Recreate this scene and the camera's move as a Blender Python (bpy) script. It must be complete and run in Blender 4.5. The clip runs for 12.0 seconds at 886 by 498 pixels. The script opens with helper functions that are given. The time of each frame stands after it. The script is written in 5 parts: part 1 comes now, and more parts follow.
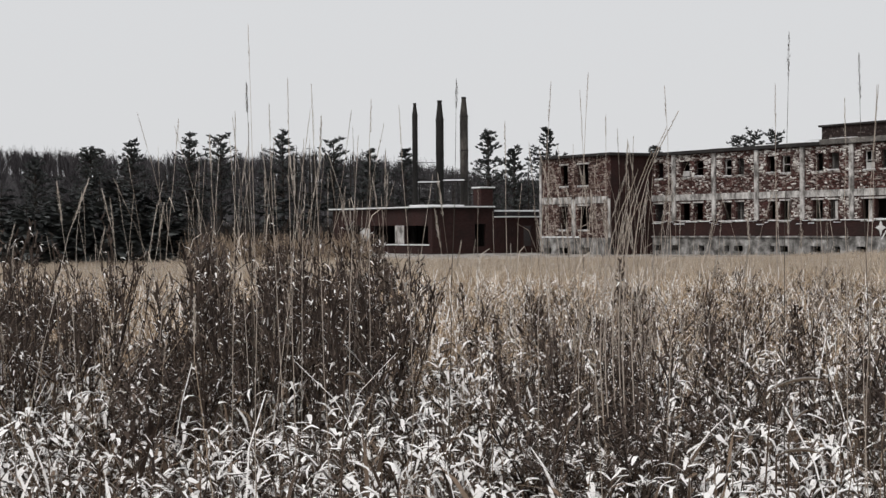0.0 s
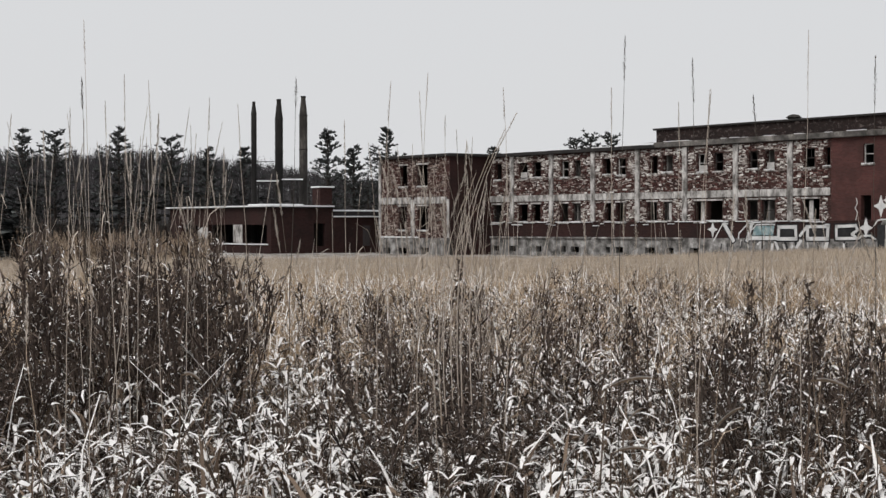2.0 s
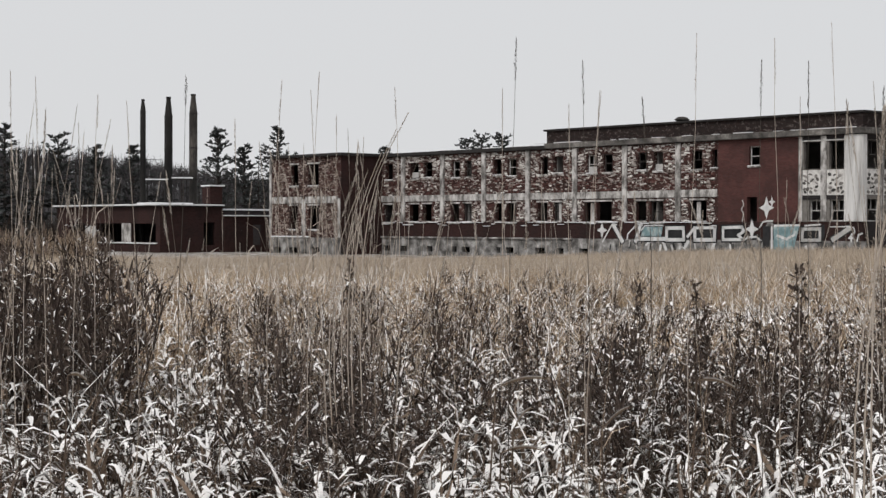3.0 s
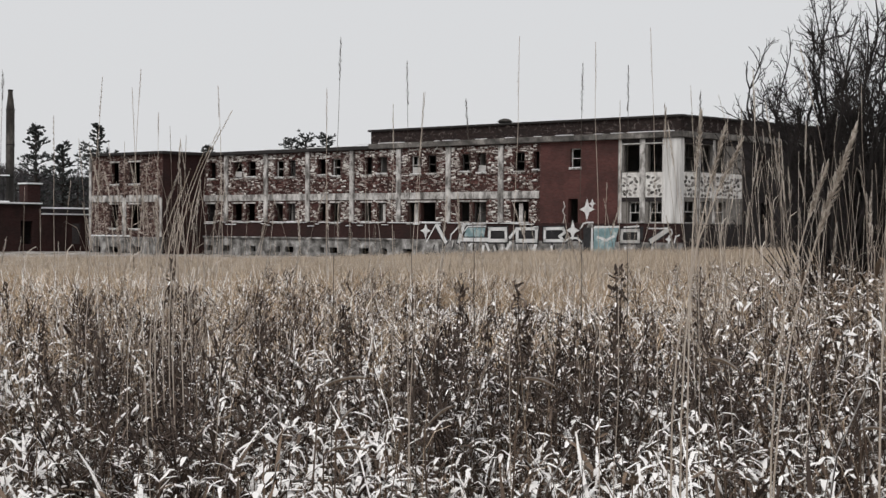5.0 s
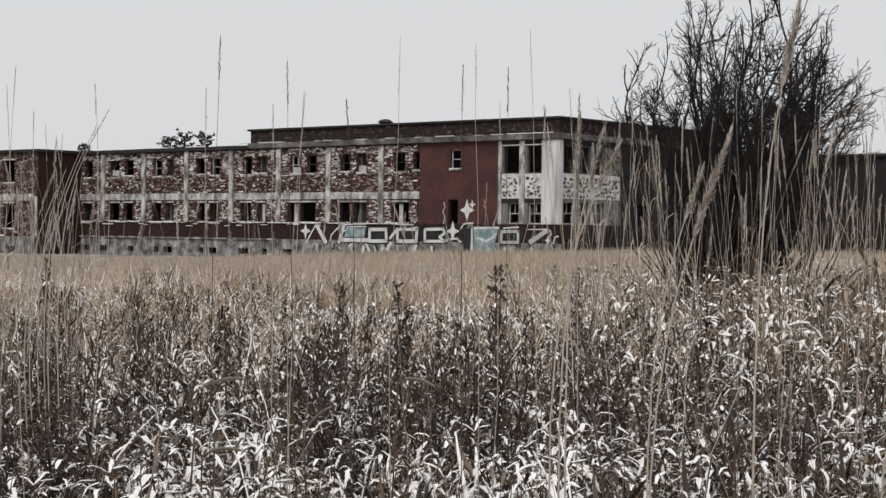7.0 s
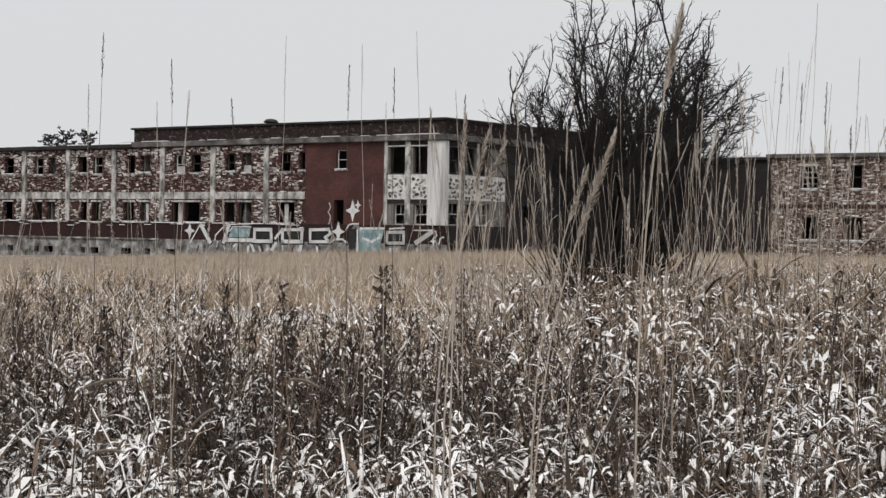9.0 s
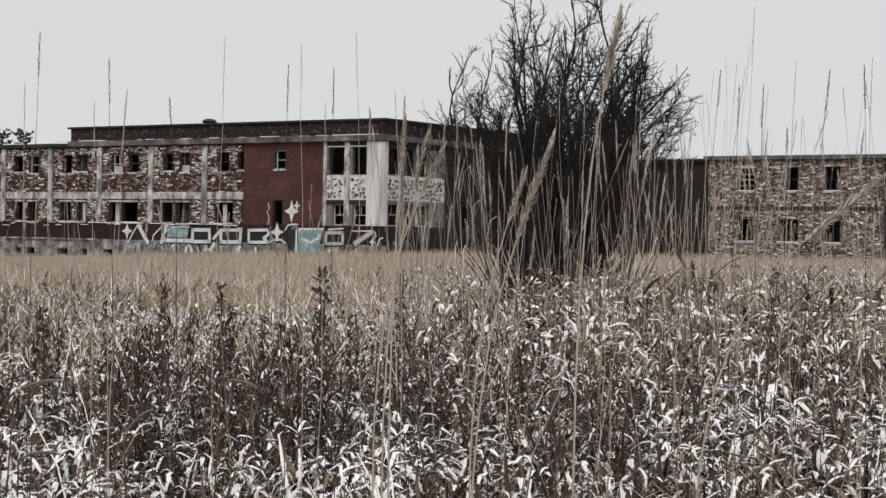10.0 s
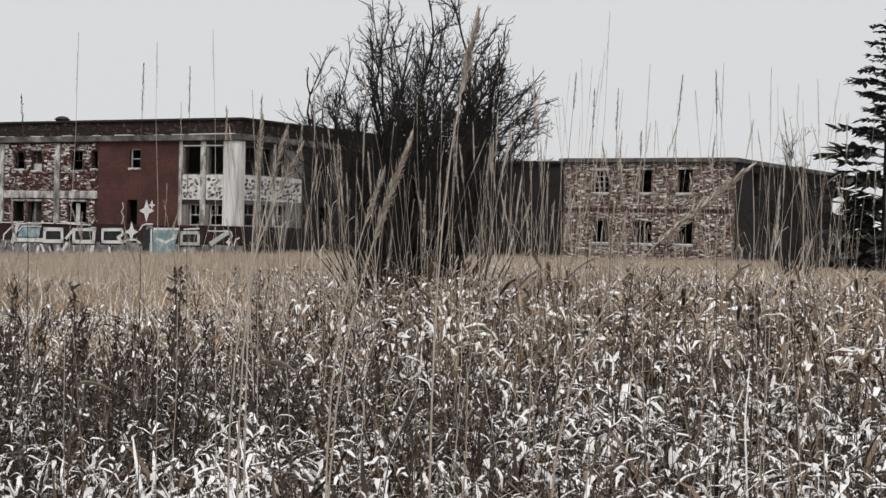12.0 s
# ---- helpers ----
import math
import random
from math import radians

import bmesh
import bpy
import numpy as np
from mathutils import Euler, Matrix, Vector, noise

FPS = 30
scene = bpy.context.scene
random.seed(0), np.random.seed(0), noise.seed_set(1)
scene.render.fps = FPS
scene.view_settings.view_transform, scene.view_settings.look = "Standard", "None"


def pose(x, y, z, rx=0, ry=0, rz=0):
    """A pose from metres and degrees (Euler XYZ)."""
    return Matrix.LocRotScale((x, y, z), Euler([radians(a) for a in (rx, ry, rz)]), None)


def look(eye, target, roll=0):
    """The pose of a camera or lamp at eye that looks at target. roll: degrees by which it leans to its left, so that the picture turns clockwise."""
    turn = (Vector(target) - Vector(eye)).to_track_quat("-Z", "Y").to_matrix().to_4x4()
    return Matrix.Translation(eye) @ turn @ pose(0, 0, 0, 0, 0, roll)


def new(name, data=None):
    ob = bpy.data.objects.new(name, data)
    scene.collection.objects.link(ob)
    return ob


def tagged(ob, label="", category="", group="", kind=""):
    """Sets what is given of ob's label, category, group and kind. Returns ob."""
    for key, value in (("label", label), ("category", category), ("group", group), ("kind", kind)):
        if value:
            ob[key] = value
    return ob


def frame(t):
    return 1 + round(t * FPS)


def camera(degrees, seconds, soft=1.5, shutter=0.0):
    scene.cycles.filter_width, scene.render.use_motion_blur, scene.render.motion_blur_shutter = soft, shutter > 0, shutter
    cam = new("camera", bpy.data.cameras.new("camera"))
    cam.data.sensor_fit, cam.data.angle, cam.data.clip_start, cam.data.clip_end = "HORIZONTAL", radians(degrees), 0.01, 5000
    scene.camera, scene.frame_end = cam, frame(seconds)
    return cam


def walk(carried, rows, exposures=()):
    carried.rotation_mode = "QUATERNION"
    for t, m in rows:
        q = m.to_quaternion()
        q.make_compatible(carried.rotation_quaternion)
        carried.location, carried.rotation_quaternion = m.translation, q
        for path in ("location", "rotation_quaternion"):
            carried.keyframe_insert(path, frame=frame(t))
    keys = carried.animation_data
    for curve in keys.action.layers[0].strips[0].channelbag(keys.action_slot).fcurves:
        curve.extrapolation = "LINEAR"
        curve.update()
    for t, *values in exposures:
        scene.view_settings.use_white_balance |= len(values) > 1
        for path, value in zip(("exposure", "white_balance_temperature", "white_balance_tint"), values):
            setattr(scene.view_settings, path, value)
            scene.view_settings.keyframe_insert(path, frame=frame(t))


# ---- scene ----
# The camera stands on the spot and pans to the right: seconds, turn, pitch, lean to the left.
EYE, TILT, LEAN = 1.5, -0.7, 0.4
cam = camera(29.71, 12.0, soft=1.45)
ROWS = [
    (0.0, -0.000, 0.000, 0.000),
    (0.5, 1.181, -0.009, 0.059),
    (1.0, 2.439, -0.009, 0.094),
    (1.5, 3.835, -0.011, 0.183),
    (2.0, 5.516, 0.007, 0.267),
    (2.5, 7.372, 0.024, 0.368),
    (3.0, 9.253, 0.024, 0.465),
    (5.0, 15.291, 0.091, 0.667),
    (5.5, 16.450, 0.100, 0.716),
    (6.0, 17.507, 0.120, 0.720),
    (6.5, 18.462, 0.137, 0.750),
    (8.5, 22.316, 0.231, 0.973),
    (9.0, 23.326, 0.245, 1.001),
    (9.5, 24.326, 0.276, 1.013),
    (10.0, 25.414, 0.311, 1.092),
    (10.5, 26.594, 0.344, 1.130),
    (11.0, 27.842, 0.384, 1.125),
    (11.5, 29.125, 0.404, 1.242),
    (12.0, 30.307, 0.433, 1.239),
]
walk(cam, [(t, pose(0, 0, EYE, TILT, LEAN, 0) @ pose(0, 0, 0, 90 + pitch, -lean, -turn)) for t, turn, pitch, lean in ROWS])

# ---------------------------------------------------------------- world and light
world = bpy.data.worlds.new("overcast")
scene.world = world
world.use_nodes = True
wn, wl = world.node_tree.nodes, world.node_tree.links
wn.clear()
w_out = wn.new("ShaderNodeOutputWorld")
w_bg = wn.new("ShaderNodeBackground")
w_sky = wn.new("ShaderNodeTexSky")
w_sky.sky_type, w_sky.sun_disc = "NISHITA", False
w_sky.sun_elevation, w_sky.sun_rotation = radians(48), radians(225)
w_sky.dust_density, w_sky.air_density = 4.0, 1.0
w_gain = wn.new("ShaderNodeMixRGB")
w_gain.blend_type = "MULTIPLY"
w_gain.inputs[0].default_value = 1.0
w_gain.inputs[2].default_value = (0.9, 0.9, 0.9, 1)
w_mix = wn.new("ShaderNodeMixRGB")
w_mix.inputs[0].default_value = 0.96
w_mix.inputs[2].default_value = (7.08, 7.15, 7.3, 1)      # a closed cover of cloud
wl.new(w_sky.outputs[0], w_gain.inputs[1])
wl.new(w_gain.outputs[0], w_mix.inputs[1])
wl.new(w_mix.outputs[0], w_bg.inputs[0])
w_bg.inputs[1].default_value = 0.1
wl.new(w_bg.outputs[0], w_out.inputs[0])

sun_data = bpy.data.lights.new("sun", "SUN")
sun_data.energy, sun_data.angle, sun_data.color = 1.5, radians(30), (1.0, 0.97, 0.93)
sun = new("sun", sun_data)
sun.matrix_world = look((0, 0, 50), (0 - math.sin(radians(225)) * 50, -math.cos(radians(225)) * 50, 50 - 50 * math.tan(radians(48))))


# ---------------------------------------------------------------- materials
def material(name, stops, rough=0.8, scale=3.0, fine=40.0, bump=0.3, mode="noise", spec=0.2, stretch=(1, 1, 1), bump_dist=0.02):
    """A two-scale noise material; stops: colours from dark to light. mode 'island' or 'object' varies piece by piece too."""
    m = bpy.data.materials.new(name)
    m.use_nodes = True
    n, l = m.node_tree.nodes, m.node_tree.links
    b = n["Principled BSDF"]
    b.inputs["Roughness"].default_value = rough
    b.inputs["Specular IOR Level"].default_value = spec
    tc = n.new("ShaderNodeTexCoord")
    mp = n.new("ShaderNodeMapping")
    mp.inputs["Scale"].default_value = stretch
    l.new(tc.outputs["Object"], mp.inputs["Vector"])
    n1, n2 = n.new("ShaderNodeTexNoise"), n.new("ShaderNodeTexNoise")
    n1.inputs["Scale"].default_value, n1.inputs["Detail"].default_value = scale, 5
    n2.inputs["Scale"].default_value, n2.inputs["Detail"].default_value = fine, 4
    l.new(mp.outputs[0], n1.inputs["Vector"])
    l.new(mp.outputs[0], n2.inputs["Vector"])
    add = n.new("ShaderNodeMath")
    add.operation = "MULTIPLY_ADD"
    l.new(n2.outputs[0], add.inputs[0])
    add.inputs[1].default_value = 0.45
    half = n.new("ShaderNodeMath")
    half.operation = "MULTIPLY_ADD"
    half.inputs[1].default_value, half.inputs[2].default_value = 1.3, -0.37
    l.new(n1.outputs[0], half.inputs[0])
    l.new(half.outputs[0], add.inputs[2])
    fac = add.outputs[0]
    if mode != "noise":
        if mode == "island":
            r = n.new("ShaderNodeNewGeometry").outputs["Random Per Island"]
        else:
            r = n.new("ShaderNodeObjectInfo").outputs["Random"]
        mix = n.new("ShaderNodeMath")
        mix.operation = "MULTIPLY_ADD"
        l.new(fac, mix.inputs[0])
        mix.inputs[1].default_value = 0.4
        sc = n.new("ShaderNodeMath")
        sc.operation = "MULTIPLY"
        sc.inputs[1].default_value = 0.7
        l.new(r, sc.inputs[0])
        l.new(sc.outputs[0], mix.inputs[2])
        fac = mix.outputs[0]
    ramp = n.new("ShaderNodeValToRGB")
    el = ramp.color_ramp.elements
    el[0].position, el[0].color = 0.15, (*stops[0], 1)
    el[1].position, el[1].color = 0.85, (*stops[-1], 1)
    for i, c in enumerate(stops[1:-1]):
        e = el.new(0.15 + 0.7 * (i + 1) / (len(stops) - 1))
        e.color = (*c, 1)
    l.new(fac, ramp.inputs[0])
    l.new(ramp.outputs[0], b.inputs["Base Color"])
    if bump:
        bp = n.new("ShaderNodeBump")
        bp.inputs["Strength"].default_value, bp.inputs["Distance"].default_value = bump, bump_dist
        l.new(n2.outputs[0], bp.inputs["Height"])
        l.new(bp.outputs[0], b.inputs["Normal"])
    return m


def masonry(name, dark, light, patch, amount, scale=1.0, soot=(0.02, 0.016, 0.015)):
    """Brickwork in running bond, with patches of old limewash and dark weathering."""
    m = bpy.data.materials.new(name)
    m.use_nodes = True
    n, l = m.node_tree.nodes, m.node_tree.links
    b = n["Principled BSDF"]
    b.inputs["Roughness"].default_value = 0.9
    b.inputs["Specular IOR Level"].default_value = 0.15
    tc = n.new("ShaderNodeTexCoord")
    sep, com = n.new("ShaderNodeSeparateXYZ"), n.new("ShaderNodeCombineXYZ")
    l.new(tc.outputs["Object"], sep.inputs[0])
    s = n.new("ShaderNodeMath")
    s.operation = "ADD"
    l.new(sep.outputs[0], s.inputs[0])
    l.new(sep.outputs[1], s.inputs[1])
    l.new(s.outputs[0], com.inputs[0])
    l.new(sep.outputs[2], com.inputs[1])
    br = n.new("ShaderNodeTexBrick")
    br.inputs["Color1"].default_value, br.inputs["Color2"].default_value = (*dark, 1), (*light, 1)
    br.inputs["Mortar"].default_value = (light[0] * 0.8, light[1] * 1.2, light[2] * 1.25, 1)
    br.inputs["Scale"].default_value = 1.0
    br.inputs["Brick Width"].default_value, br.inputs["Row Height"].default_value = 0.23 * scale, 0.077 * scale
    br.inputs["Mortar Size"].default_value = 0.009 * scale
    l.new(com.outputs[0], br.inputs["Vector"])
    mp = n.new("ShaderNodeMapping")
    mp.inputs["Scale"].default_value = (1.0, 1.0, 1.7)
    l.new(tc.outputs["Object"], mp.inputs["Vector"])
    big, mid, fine = n.new("ShaderNodeTexNoise"), n.new("ShaderNodeTexNoise"), n.new("ShaderNodeTexNoise")
    for t, sc, de in ((big, 0.55, 4), (mid, 2.6, 6), (fine, 11.0, 5)):
        t.inputs["Scale"].default_value, t.inputs["Detail"].default_value = sc, de
        l.new(mp.outputs[0] if t is not big else tc.outputs["Object"], t.inputs["Vector"])
    # limewash patches
    pm = n.new("ShaderNodeMath")
    pm.operation = "MULTIPLY_ADD"
    l.new(fine.outputs[0], pm.inputs[0])
    pm.inputs[1].default_value = 0.7
    l.new(mid.outputs[0], pm.inputs[2])
    r1 = n.new("ShaderNodeValToRGB")
    r1.color_ramp.elements[0].position, r1.color_ramp.elements[1].position = 0.98 - amount, 1.04 - amount
    l.new(pm.outputs[0], r1.inputs[0])
    mx = n.new("ShaderNodeMixRGB")
    l.new(r1.outputs[0], mx.inputs[0])
    l.new(br.outputs[0], mx.inputs[1])
    mx.inputs[2].default_value = (*patch, 1)
    # dark weathering
    r2 = n.new("ShaderNodeValToRGB")
    r2.color_ramp.elements[0].position, r2.color_ramp.elements[1].position = 0.38, 0.68
    l.new(big.outputs[0], r2.inputs[0])
    dk = n.new("ShaderNodeMath")
    dk.operation = "MULTIPLY"
    dk.inputs[1].default_value = 0.55
    l.new(r2.outputs[0], dk.inputs[0])
    m2 = n.new("ShaderNodeMixRGB")
    l.new(dk.outputs[0], m2.inputs[0])
    l.new(mx.outputs[0], m2.inputs[1])
    m2.inputs[2].default_value = (*soot, 1)
    l.new(m2.outputs[0], b.inputs["Base Color"])
    bp = n.new("ShaderNodeBump")
    bp.inputs["Strength"].default_value, bp.inputs["Distance"].default_value = 0.8, 0.03
    l.new(fine.outputs[0], bp.inputs["Height"])
    l.new(bp.outputs[0], b.inputs["Normal"])
    return m


SNOW = material("snow", [(0.72, 0.73, 0.75), (0.84, 0.84, 0.85)], 0.7, 2, 30, 0.3)
SNOW_LEAF = material("snow_on_leaf", [(0.75, 0.722, 0.703), (0.85, 0.825, 0.807), (0.91, 0.888, 0.873)], 0.7, 2, 60, 0.0, "island")
GROUND = material("snowy_ground", [(0.04, 0.031, 0.025), (0.1, 0.078, 0.062), (0.42, 0.4, 0.375), (0.74, 0.73, 0.72)], 0.95, 0.8, 7, 0.5)
STRAW = material("dry_grass", [(0.09, 0.062, 0.043), (0.27, 0.2, 0.142), (0.46, 0.365, 0.275)], 0.75, 3, 40, 0.0, "island")
LEAF = material("withered_leaf", [(0.026, 0.018, 0.0145), (0.07, 0.048, 0.036), (0.21, 0.152, 0.11)], 0.7, 3, 40, 0.0, "island")
FIELD = material("far_grass", [(0.3, 0.238, 0.178), (0.43, 0.35, 0.268), (0.56, 0.468, 0.375)], 0.85, 0.3, 4, 0.0, "island")
WEED = material("dead_weed", [(0.026, 0.019, 0.0165), (0.058, 0.042, 0.035), (0.14, 0.105, 0.085)], 0.8, 4, 50, 0.0, "island")
SEED = material("seed_head", [(0.2, 0.168, 0.138), (0.42, 0.365, 0.31), (0.68, 0.62, 0.56)], 0.8, 4, 60, 0.0, "island")
SEED_DARK = material("dark_seed_head", [(0.03, 0.025, 0.02), (0.09, 0.075, 0.06)], 0.8, 4, 60, 0.0, "island")
BARK = material("dark_bark", [(0.016, 0.0135, 0.0125), (0.042, 0.035, 0.031), (0.085, 0.073, 0.065)], 0.9, 2, 20, 0.4)
BUSH_BARK = material("black_bark", [(0.012, 0.0105, 0.0105), (0.025, 0.0215, 0.021), (0.048, 0.041, 0.039)], 0.9, 2, 20, 0.4)
NEEDLE = material("spruce_needles", [(0.03, 0.0325, 0.033), (0.052, 0.056, 0.055), (0.085, 0.091, 0.088)], 0.8, 1, 12, 0.0, "island")
WOOD_FAR = material("bare_wood", [(0.028, 0.0258, 0.0277), (0.055, 0.0505, 0.0535), (0.1, 0.092, 0.0965)], 0.9, 0.05, 2, 0.0, "island")
HILL = material("wooded_hill", [(0.02, 0.0185, 0.0195), (0.036, 0.0335, 0.035), (0.06, 0.056, 0.058)], 0.95, 0.05, 0.5, 0.3)
BRICK_MIX = masonry("patched_brick", (0.042, 0.018, 0.016), (0.085, 0.036, 0.031), (0.4, 0.36, 0.33), 0.03, 1.6)
BRICK_PALE = masonry("pale_patched_brick", (0.1, 0.055, 0.043), (0.19, 0.115, 0.093), (0.46, 0.41, 0.37), 0.08, 1.6)
BRICK_RED = masonry("red_brick", (0.082, 0.031, 0.028), (0.115, 0.047, 0.042), (0.26, 0.16, 0.14), -0.02)
# Dark brick, with the shade on end and side walls put into its colour.
BRICK_DARK_SHADED = masonry("dark_shaded_brick", (0.023, 0.0178, 0.0182), (0.039, 0.0295, 0.03), (0.12, 0.095, 0.09), -0.05)
PARAPET = masonry("stained_parapet_brick", (0.02, 0.013, 0.0125), (0.036, 0.022, 0.02), (0.17, 0.14, 0.13), 0.01, 1.3)
BRICK_MAROON = masonry("maroon_brick", (0.028, 0.0125, 0.0115), (0.05, 0.022, 0.02), (0.14, 0.1, 0.09), -0.06)
CONCRETE = material("weathered_concrete", [(0.05, 0.046, 0.043), (0.2, 0.19, 0.18), (0.52, 0.5, 0.485), (0.72, 0.705, 0.69)], 0.9, 2.1, 9, 0.4, stretch=(1, 1, 0.5))
PLINTH = material("stained_concrete", [(0.035, 0.032, 0.03), (0.11, 0.105, 0.1), (0.28, 0.27, 0.262), (0.6, 0.59, 0.58)], 0.9, 1.5, 8, 0.5)
PIER = material("streaked_white_concrete", [(0.2, 0.19, 0.18), (0.48, 0.47, 0.46), (0.66, 0.65, 0.64), (0.78, 0.77, 0.76)], 0.9, 2.6, 14, 0.3, stretch=(1, 1, 0.09))
CORNICE = material("grey_cornice", [(0.03, 0.028, 0.027), (0.075, 0.07, 0.066), (0.15, 0.14, 0.13), (0.34, 0.32, 0.3)], 0.85, 1.1, 7, 0.3)
ROOFING = material("tar_roof", [(0.018, 0.0165, 0.0165), (0.042, 0.039, 0.038)], 0.8, 1, 14, 0.2)
WHITE_FRAME = material("peeling_white_paint", [(0.3, 0.29, 0.28), (0.62, 0.61, 0.6)], 0.7, 2, 14, 0.2)
DARK_FRAME = material("rotten_dark_frame", [(0.02, 0.018, 0.017), (0.07, 0.063, 0.06)], 0.8, 2, 14, 0.2)
PLASTER = material("grimy_plaster", [(0.13, 0.123, 0.118), (0.34, 0.325, 0.31)], 0.95, 0.6, 6, 0.2)
RUBBLE_PALE = material("pale_broken_brick", [(0.07, 0.046, 0.04), (0.27, 0.23, 0.21), (0.56, 0.52, 0.49), (0.78, 0.76, 0.73)], 0.9, 3, 20, 0.3, "island")
RUBBLE_RED = material("red_broken_brick", [(0.03, 0.015, 0.013), (0.085, 0.036, 0.031), (0.14, 0.068, 0.06), (0.34, 0.29, 0.265)], 0.9, 3, 20, 0.3, "island")
RUBBLE_TAN = material("tan_broken_brick", [(0.045, 0.026, 0.022), (0.11, 0.07, 0.058), (0.23, 0.17, 0.145), (0.46, 0.4, 0.36)], 0.9, 3, 20, 0.3, "island")
TAN = material("tan_meadow_grass", [(0.17, 0.117, 0.073), (0.41, 0.3, 0.198), (0.6, 0.47, 0.335)], 0.8, 0.5, 8, 0.0, "island")
REED = material("grey_reed", [(0.16, 0.128, 0.102), (0.38, 0.315, 0.26), (0.62, 0.55, 0.48)], 0.75, 3, 40, 0.0, "island")
STONE = material("field_stone", [(0.03, 0.028, 0.027), (0.1, 0.094, 0.088), (0.3, 0.28, 0.265)], 0.85, 2, 12, 0.4, "object")
LIME = material("white_mortar", [(0.3, 0.285, 0.27), (0.62, 0.6, 0.58), (0.78, 0.77, 0.75)], 0.95, 3, 18, 0.5)
MORTAR = material("pale_mortar", [(0.1, 0.092, 0.085), (0.24, 0.225, 0.21)], 0.95, 2, 15, 0.4)
STEEL = material("sooty_steel", [(0.009, 0.0085, 0.0085), (0.019, 0.0178, 0.017), (0.042, 0.039, 0.037)], 0.9, 0.6, 7, 0.2, stretch=(1, 1, 0.3))
STEEL_PALE = material("scaled_steel", [(0.01, 0.0093, 0.0088), (0.035, 0.031, 0.028), (0.15, 0.135, 0.12)], 0.7, 0.8, 7, 0.2, stretch=(1, 1, 0.3))
PAINT_WHITE = material("white_spray_paint", [(0.5, 0.5, 0.5), (0.78, 0.78, 0.78)], 0.6, 2, 12, 0.0)
PAINT_BLACK = material("black_spray_paint", [(0.012, 0.012, 0.013), (0.04, 0.04, 0.042)], 0.6, 2, 12, 0.0)
PAINT_TEAL = material("teal_spray_paint", [(0.12, 0.19, 0.2), (0.2, 0.3, 0.32), (0.55, 0.58, 0.57)], 0.6, 2, 9, 0.0)


# ---------------------------------------------------------------- mesh helpers
def part(name, bm, mat, parent=None, label=""):
    """Links a bmesh as one mesh object, under a thing or a part if one is given."""
    me = bpy.data.meshes.new(name)
    bm.to_mesh(me)
    bm.free()
    for m in mat if isinstance(mat, (list, tuple)) else (mat,):
        me.materials.append(m)
    ob = new(name, me)
    if parent:
        ob.parent = parent
    return tagged(ob, label)


def box(bm, x0, y0, z0, x1, y1, z1, mi=0):
    v = [bm.verts.new(p) for p in ((x0, y0, z0), (x1, y0, z0), (x1, y1, z0), (x0, y1, z0), (x0, y0, z1), (x1, y0, z1), (x1, y1, z1), (x0, y1, z1))]
    for q in ((3, 2, 1, 0), (4, 5, 6, 7), (0, 1, 5, 4), (1, 2, 6, 5), (2, 3, 7, 6), (3, 0, 4, 7)):
        bm.faces.new([v[i] for i in q]).material_index = mi
    return bm


def boxes(*items):
    bm = bmesh.new()
    for b in items:
        box(bm, *b)
    return bm


def bevel(bm, width=0.02):
    bmesh.ops.bevel(bm, geom=bm.edges[:], offset=width, segments=1, affect="EDGES", clamp_overlap=True)
    return bm


def lathe(rings, sides=12):
    """A round body from rings of (x, y, z, radius), capped."""
    bm = bmesh.new()
    loops = [[bm.verts.new((x + r * math.cos(2 * math.pi * i / sides), y + r * math.sin(2 * math.pi * i / sides), z)) for i in range(sides)] for x, y, z, r in rings]
    for a, b in zip(loops, loops[1:]):
        for i in range(sides):
            bm.faces.new((a[i], a[(i + 1) % sides], b[(i + 1) % sides], b[i]))
    bm.faces.new(loops[0][::-1])
    bm.faces.new(loops[-1])
    return bm


def wall(u0, u1, z0, z1, holes, depth=0.35):
    """A wall in the plane y = 0, reaching back to y = depth, with holes (u0, z0, u1, z1) right through it."""
    bm = bmesh.new()
    us = sorted({u0, u1, *(h[0] for h in holes), *(h[2] for h in holes)})
    zs = sorted({z0, z1, *(h[1] for h in holes), *(h[3] for h in holes)})
    us = [u for u in us if u0 <= u <= u1]
    zs = [z for z in zs if z0 <= z <= z1]

    def solid(i, j):
        if not (0 <= i < len(us) - 1 and 0 <= j < len(zs) - 1):
            return False
        cu, cz = (us[i] + us[i + 1]) / 2, (zs[j] + zs[j + 1]) / 2
        return not any(h[0] < cu < h[2] and h[1] < cz < h[3] for h in holes)

    cache = {}

    def vert(i, j, k):
        if (i, j, k) not in cache:
            cache[i, j, k] = bm.verts.new((us[i], depth * k, zs[j]))
        return cache[i, j, k]

    for i in range(len(us) - 1):
        for j in range(len(zs) - 1):
            if not solid(i, j):
                continue
            a, b, c, d = ((i, j), (i + 1, j), (i + 1, j + 1), (i, j + 1))
            bm.faces.new([vert(*p, 0) for p in (a, b, c, d)])
            bm.faces.new([vert(*p, 1) for p in (d, c, b, a)])
            for (p, q), near in (((b, a), (i, j - 1)), ((c, b), (i + 1, j)), ((d, c), (i, j + 1)), ((a, d), (i - 1, j))):
                if not solid(*near):
                    bm.faces.new((vert(*p, 0), vert(*q, 0), vert(*q, 1), vert(*p, 1)))
    return bm


def turned(bm, m):
    bm.transform(m)
    return bm


def thing(name, m, label, category, group="", kind=""):
    e = new(name)
    e.matrix_world = m
    return tagged(e, label, category, group, kind)


